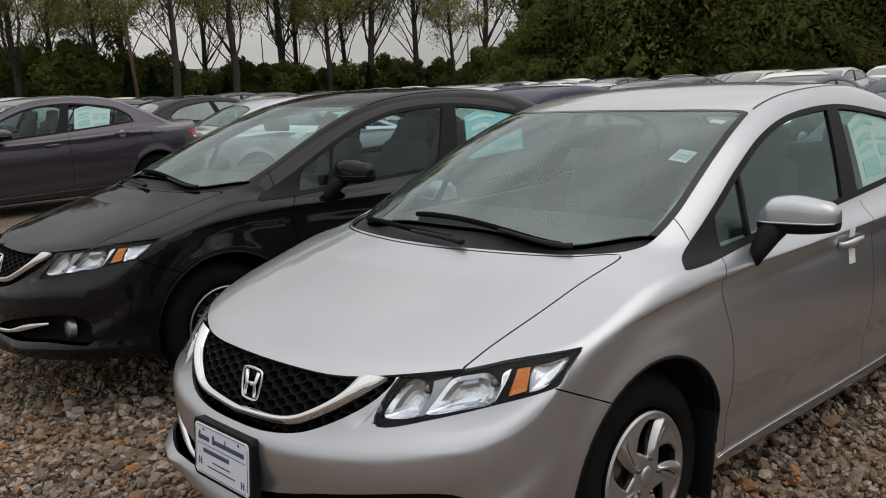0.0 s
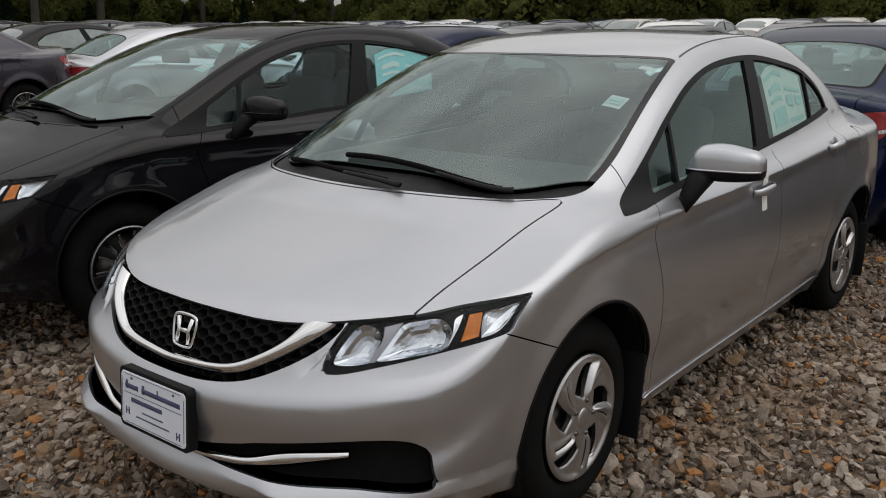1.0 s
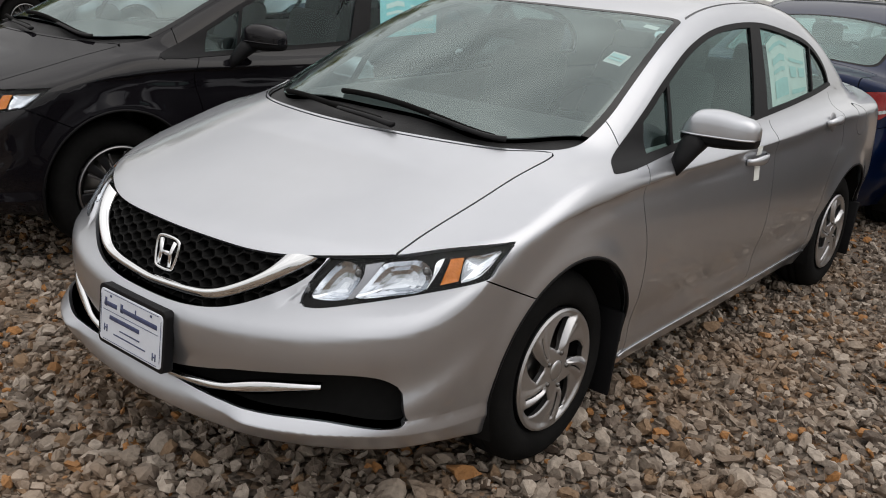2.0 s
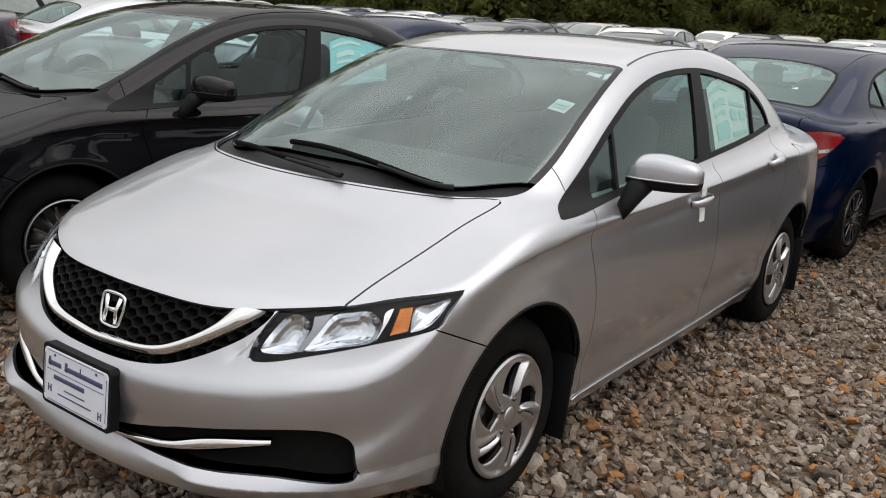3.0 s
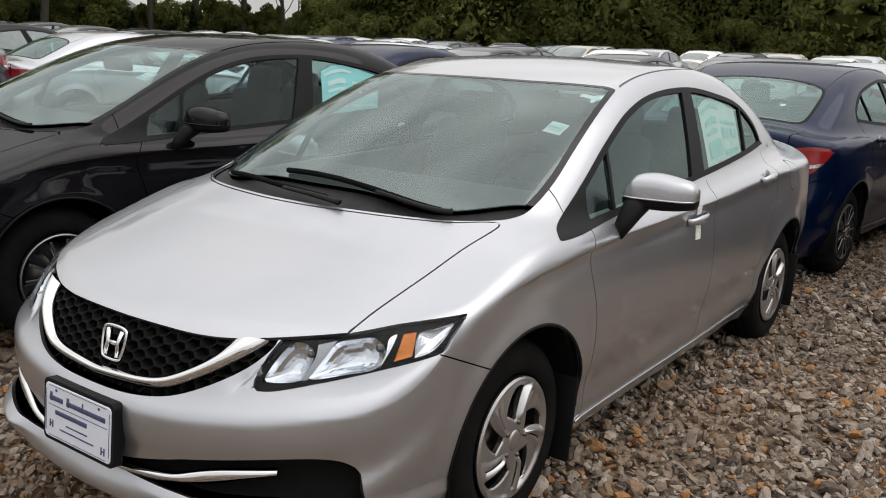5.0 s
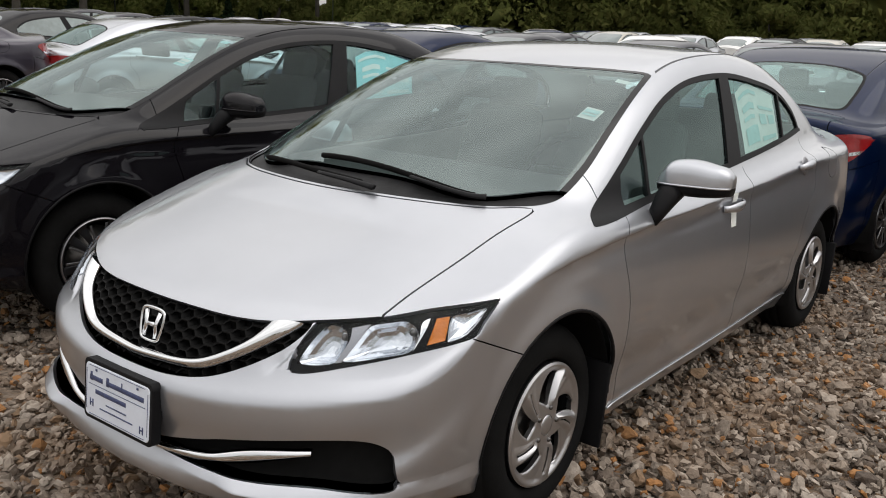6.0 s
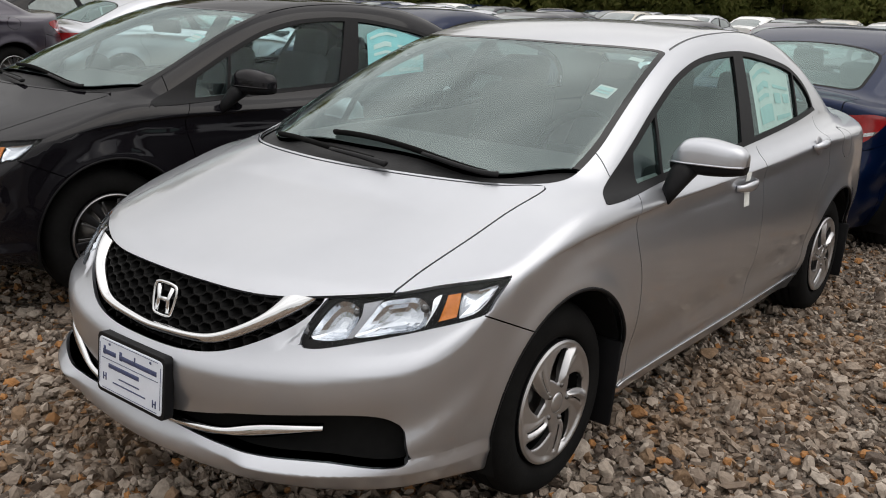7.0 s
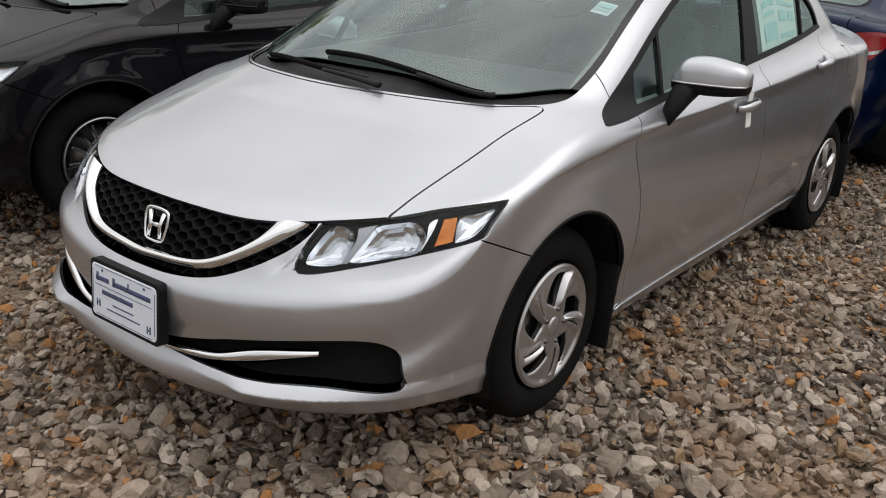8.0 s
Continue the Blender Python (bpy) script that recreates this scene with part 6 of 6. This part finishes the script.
TREES = [tall_tree(3, 17, 0.95, 12000), tall_tree(8, 19, 0.8, 11000), tall_tree(21, 15, 1.1, 12000)]
trng = random.Random(3)
first_places = [(62.9, 74), (59.4, 82), (53.6, 86)]
for t, (deg, dist) in zip(TREES, first_places):
    t.matrix_basis = Matrix.Translation(at_bearing(deg, dist))
for i, (deg, dist) in enumerate(((71.5, 84), (69.5, 92), (67.2, 86), (56.4, 88), (55.6, 95), (52.6, 92), (50.9, 88), (48.4, 90), (45.9, 90), (43.8, 97), (41.4, 100), (39.6, 104), (73.2, 84), (65.9, 97), (76, 86), (61.0, 99))):
    t = copy_thing(TREES[(i * 2 + 1) % 3], Matrix.Translation(at_bearing(deg, dist)) @ pose(0, 0, 0, 0, 0, trng.uniform(0, 360)))
    k = trng.uniform(0.8, 1.1)
    t.scale = (k, k, k * trng.uniform(0.9, 1.15))


def crown_points(rng, n, w, h):
    """Leaves of an uneven crown: lobes round a stem, each leaf lying roughly along its lobe; also the lobes."""
    lobes = rng.randint(9, 15)
    c = np.stack([rng.normal(size=lobes) * w * 0.30, rng.normal(size=lobes) * w * 0.30, rng.uniform(0.10, 0.88, lobes) * h], 1)
    r = rng.uniform(0.20, 0.40, lobes) * w * (1.15 - 0.6 * c[:, 2] / h)
    k = rng.randint(0, lobes, n)
    d = rng.normal(size=(n, 3))
    d[:, 2] = d[:, 2] * 0.8 + 0.25
    d /= np.linalg.norm(d, axis=1)[:, None]
    return c[k] + d * (r[k] * rng.uniform(0.62, 1.12, n))[:, None] * (1, 1, 1.1), d, c, r


def laid_leaves(name, centres, normals, size, mat, rng):
    """Three-cornered sprays that lie roughly square to the given directions."""
    n = len(centres)
    m = normals + rng.normal(size=(n, 3)) * 0.45
    m /= np.linalg.norm(m, axis=1)[:, None]
    a = np.cross(m, rng.normal(size=(n, 3)))
    a /= np.linalg.norm(a, axis=1)[:, None]
    b = np.cross(m, a)
    s = (size * rng.uniform(0.6, 1.4, n))[:, None]
    v = np.stack([centres - a * s, centres + b * s * 0.8, centres + a * s - b * s * 0.3], 1).reshape(-1, 3)
    return mesh_of(name, v, np.arange(n * 3).reshape(-1, 3), mat, smooth=False)


def lobe_cores(lobes, radii, rng):
    """Added fill for the dark shaded inside of the lobes: small uneven lumps well under the leaves."""
    a = np.array([(x, y, z) for x in (-1, 0, 1) for y in (-1, 0, 1) for z in (-1, 0, 1) if abs(x) + abs(y) + abs(z) == 1], float)
    f = np.array([(0, 2, 3), (0, 3, 1), (0, 1, 4), (0, 4, 2), (5, 3, 2), (5, 1, 3), (5, 4, 1), (5, 2, 4)])
    v = lobes[:, None] + a[None] * (radii[:, None] * rng.uniform(0.34, 0.50, (len(lobes), 6)))[:, :, None]
    return v.reshape(-1, 3), (f[None] + 6 * np.arange(len(lobes))[:, None, None]).reshape(-1, 3)


def woods():
    """Broad dense woods that ring the lot."""
    rng = np.random.RandomState(14)
    pts, ways, rods, cores, sizes = [], [], [], [], []
    for k in range(380):
        if k < 26:
            deg, dist, h, n = rng.uniform(37, 44.8), rng.uniform(82, 92), rng.uniform(5.0, 6.8), 3400
            h *= 1 - 0.45 * float(ease(np.float64(deg), 40.5, 45.0))
        elif k < 62:
            deg, dist, h, n = rng.uniform(10.5, 37), rng.uniform(84, 95), rng.uniform(9.0, 13.0), 2600
        elif k < 190:
            deg, dist, h, n = rng.uniform(10.0, 41.0), rng.uniform(66, 80), rng.uniform(8.0, 12.5), 4700
            h *= 1 - 0.52 * float(ease(np.float64(deg), 36.5, 41.0))
            if rng.uniform() < 0.35:
                dist, h = rng.uniform(62, 66), rng.uniform(2.0, 4.5)
        elif k < 206:
            deg, dist, h, n = rng.uniform(-16, 10), rng.uniform(74, 86), rng.uniform(3.4, 4.6), 2200
        elif k < 290:
            deg, dist, h, n = rng.uniform(44, 77), rng.uniform(86, 104), rng.uniform(2.6, 4.6), 2400
            h += 3.0 * float(ease(np.float64(deg), 62.0, 67.0))
        else:
            deg, dist, h, n = rng.uniform(78, 344), rng.uniform(62, 85), rng.uniform(7, 13), 300
        p = np.array(at_bearing(deg, dist))
        leaves, way, c, r = crown_points(rng, n, h * rng.uniform(0.60, 0.90), h)
        pts.append(p + leaves + (0, 0, 0.2))
        ways.append(way)
        cores.append(p + c + (0, 0, 0.2))
        sizes.append(r)
        rods.append((p + np.array([(0, 0, 0), (0.1, 0, h * 0.35), (0, 0.1, h * 0.8)]), np.array([0.16, 0.11, 0.03]), 5))
    rng2 = np.random.RandomState(2)
    w = new("woods", laid_leaves("woods", np.concatenate(pts), np.concatenate(ways), 0.22, WOOD_LEAF, rng2))
    tagged(w, "dense dark green woods round the edge of the lot", "woods", kind="stuff")
    # lumps added under the leaves so that the crowns look shaded inside
    v, f = lobe_cores(np.concatenate(cores), np.concatenate(sizes), rng2)
    tagged(new("wood_thicket", mesh_of("wood_thicket", v, f, LOBE_CORE)), "added lumps that stand in for the shaded inside of the woods", "woods", kind="stuff")
    s = new("wood_stems", rod_mesh("wood_stems", rods, BARK))
    tagged(s, "thin dark stems inside the woods", "woods", kind="stuff")


woods()


def conifer(seed, h):
    rng = np.random.RandomState(seed)
    t = new("conifer")
    part("trunk", rod_mesh("trunk", [(np.array([(0, 0, 0), (0, 0, h * 0.5), (0, 0, h)]), np.array([0.14, 0.08, 0.01]), 6)], BARK), None, t)
    n = 1500
    z = rng.uniform(0.03, 1, n) ** 1.2
    an = rng.uniform(0, 6.28, n)
    r = (1 - z) * h * 0.24 * rng.uniform(0.5, 1.08, n) * (1 + 0.18 * np.sin(z * 60))
    part("crown", leaf_mesh("crown", np.stack([r * np.cos(an), r * np.sin(an), z * h], 1), 0.16, NEEDLE, rng), None, t)
    return tagged(t, "small dark conifer on the grass verge", "tree", "conifers")


con = conifer(4, 4.6)
con.matrix_basis = Matrix.Translation(at_bearing(65.5, 78))
for deg, dist, k in ((64.2, 78, 0.85), (59.9, 84, 0.7), (51.2, 82, 0.75), (54.6, 84, 0.62), (49.3, 84, 0.5)):
    c = copy_thing(con, Matrix.Translation(at_bearing(deg, dist)) @ pose(0, 0, 0, 0, 0, trng.uniform(0, 360)))
    c.scale = (k * trng.uniform(1, 1.4), k * trng.uniform(1, 1.4), k)


def lawn():
    a = np.radians(np.linspace(-12, 78, 46))
    v = []
    for d in (61, 70, 90, 130):
        v += [(EYE.x - math.sin(t) * d, EYE.y + math.cos(t) * d, float(lot_z(EYE.x - math.sin(t) * d, EYE.y + math.cos(t) * d)) + 0.03 + (0.6 if d == 130 else 0)) for t in a]
    n = len(a)
    f = [(r * n + i + 1, r * n + i, (r + 1) * n + i, (r + 1) * n + i + 1) for r in range(3) for i in range(n - 1)]
    tagged(new("lawn", mesh_of("lawn", v, f, GRASS)), "mown green verge beyond the lot", "lawn", kind="structure")


lawn()


def house(deg, dist, w, d, h, turn):
    t = new("house")
    part("wall", soft_box(w, d, h, 0.05, 1, (0, 0, h / 2)), SIDING, t, smooth=False)
    bm = bmesh.new()
    r = h * 0.75
    vs = [bm.verts.new(q) for q in ((-w / 2 - 0.5, -d / 2 - 0.5, h - 0.1), (w / 2 + 0.5, -d / 2 - 0.5, h - 0.1), (w / 2 + 0.5, d / 2 + 0.5, h - 0.1), (-w / 2 - 0.5, d / 2 + 0.5, h - 0.1),
                                    (-w / 2 + 2.0, 0, h + r), (w / 2 - 2.0, 0, h + r))]
    for q in ((0, 1, 5, 4), (2, 3, 4, 5), (1, 2, 5), (3, 0, 4), (3, 2, 1, 0)):
        bm.faces.new([vs[i] for i in q])
    roof = part("roof", bm, SHINGLE, t, "grey shingle roof", smooth=False)
    part("chimney", soft_box(0.8, 0.8, 1.6, 0.03, 1, (w * 0.2, 0.6, h + r * 0.8)), SHINGLE, roof, smooth=False)
    for k in (-0.3, 0.0, 0.3):
        win = part("window", soft_box(1.1, 0.08, 1.3, 0.02, 1, (k * w, -d / 2 - 0.02, h * 0.55)), WHITE, t, smooth=False)
        part("window_glass", soft_box(0.9, 0.06, 1.1, 0.01, 1, (k * w, -d / 2 - 0.05, h * 0.55)), FAR_GLASS, win, smooth=False)
    t.matrix_basis = Matrix.Translation(at_bearing(deg, dist)) @ pose(0, 0, 0, 0, 0, turn)
    return tagged(t, "pale house with a broad grey shingle roof", "house", "houses")


house(60.6, 106, 15, 9, 2.6, 50)
house(57.3, 112, 14, 8, 2.6, 38)


def pole(name, deg, dist, h, r, mat, lean, label, arm=True):
    t = new(name)
    part("post", tube([(0, 0, 0), (0, 0, h)], [r, r * 0.7], 10, up=[(1, 0, 0)] * 2), mat, t)
    if arm:
        part("crossarm", soft_box(2.2, 0.1, 0.12, 0.01, 1, (0, 0, h - 0.6)), mat, t, smooth=False)
    t.matrix_basis = Matrix.Translation(at_bearing(deg, dist)) @ pose(0, 0, 0, 0, lean, 50)
    return tagged(t, label, "pole")


pole("utility_pole", 65.0, 74, 13, 0.15, POLE_WOOD, -4, "leaning brown wooden utility pole")
pole("lamp_post", 57.6, 80, 6.5, 0.06, TRIM, 0, "thin dark lamp post by the road", False)
pole("lamp_post", 45.0, 78, 9.5, 0.07, STEEL, 1, "thin grey lamp post by the road", False)
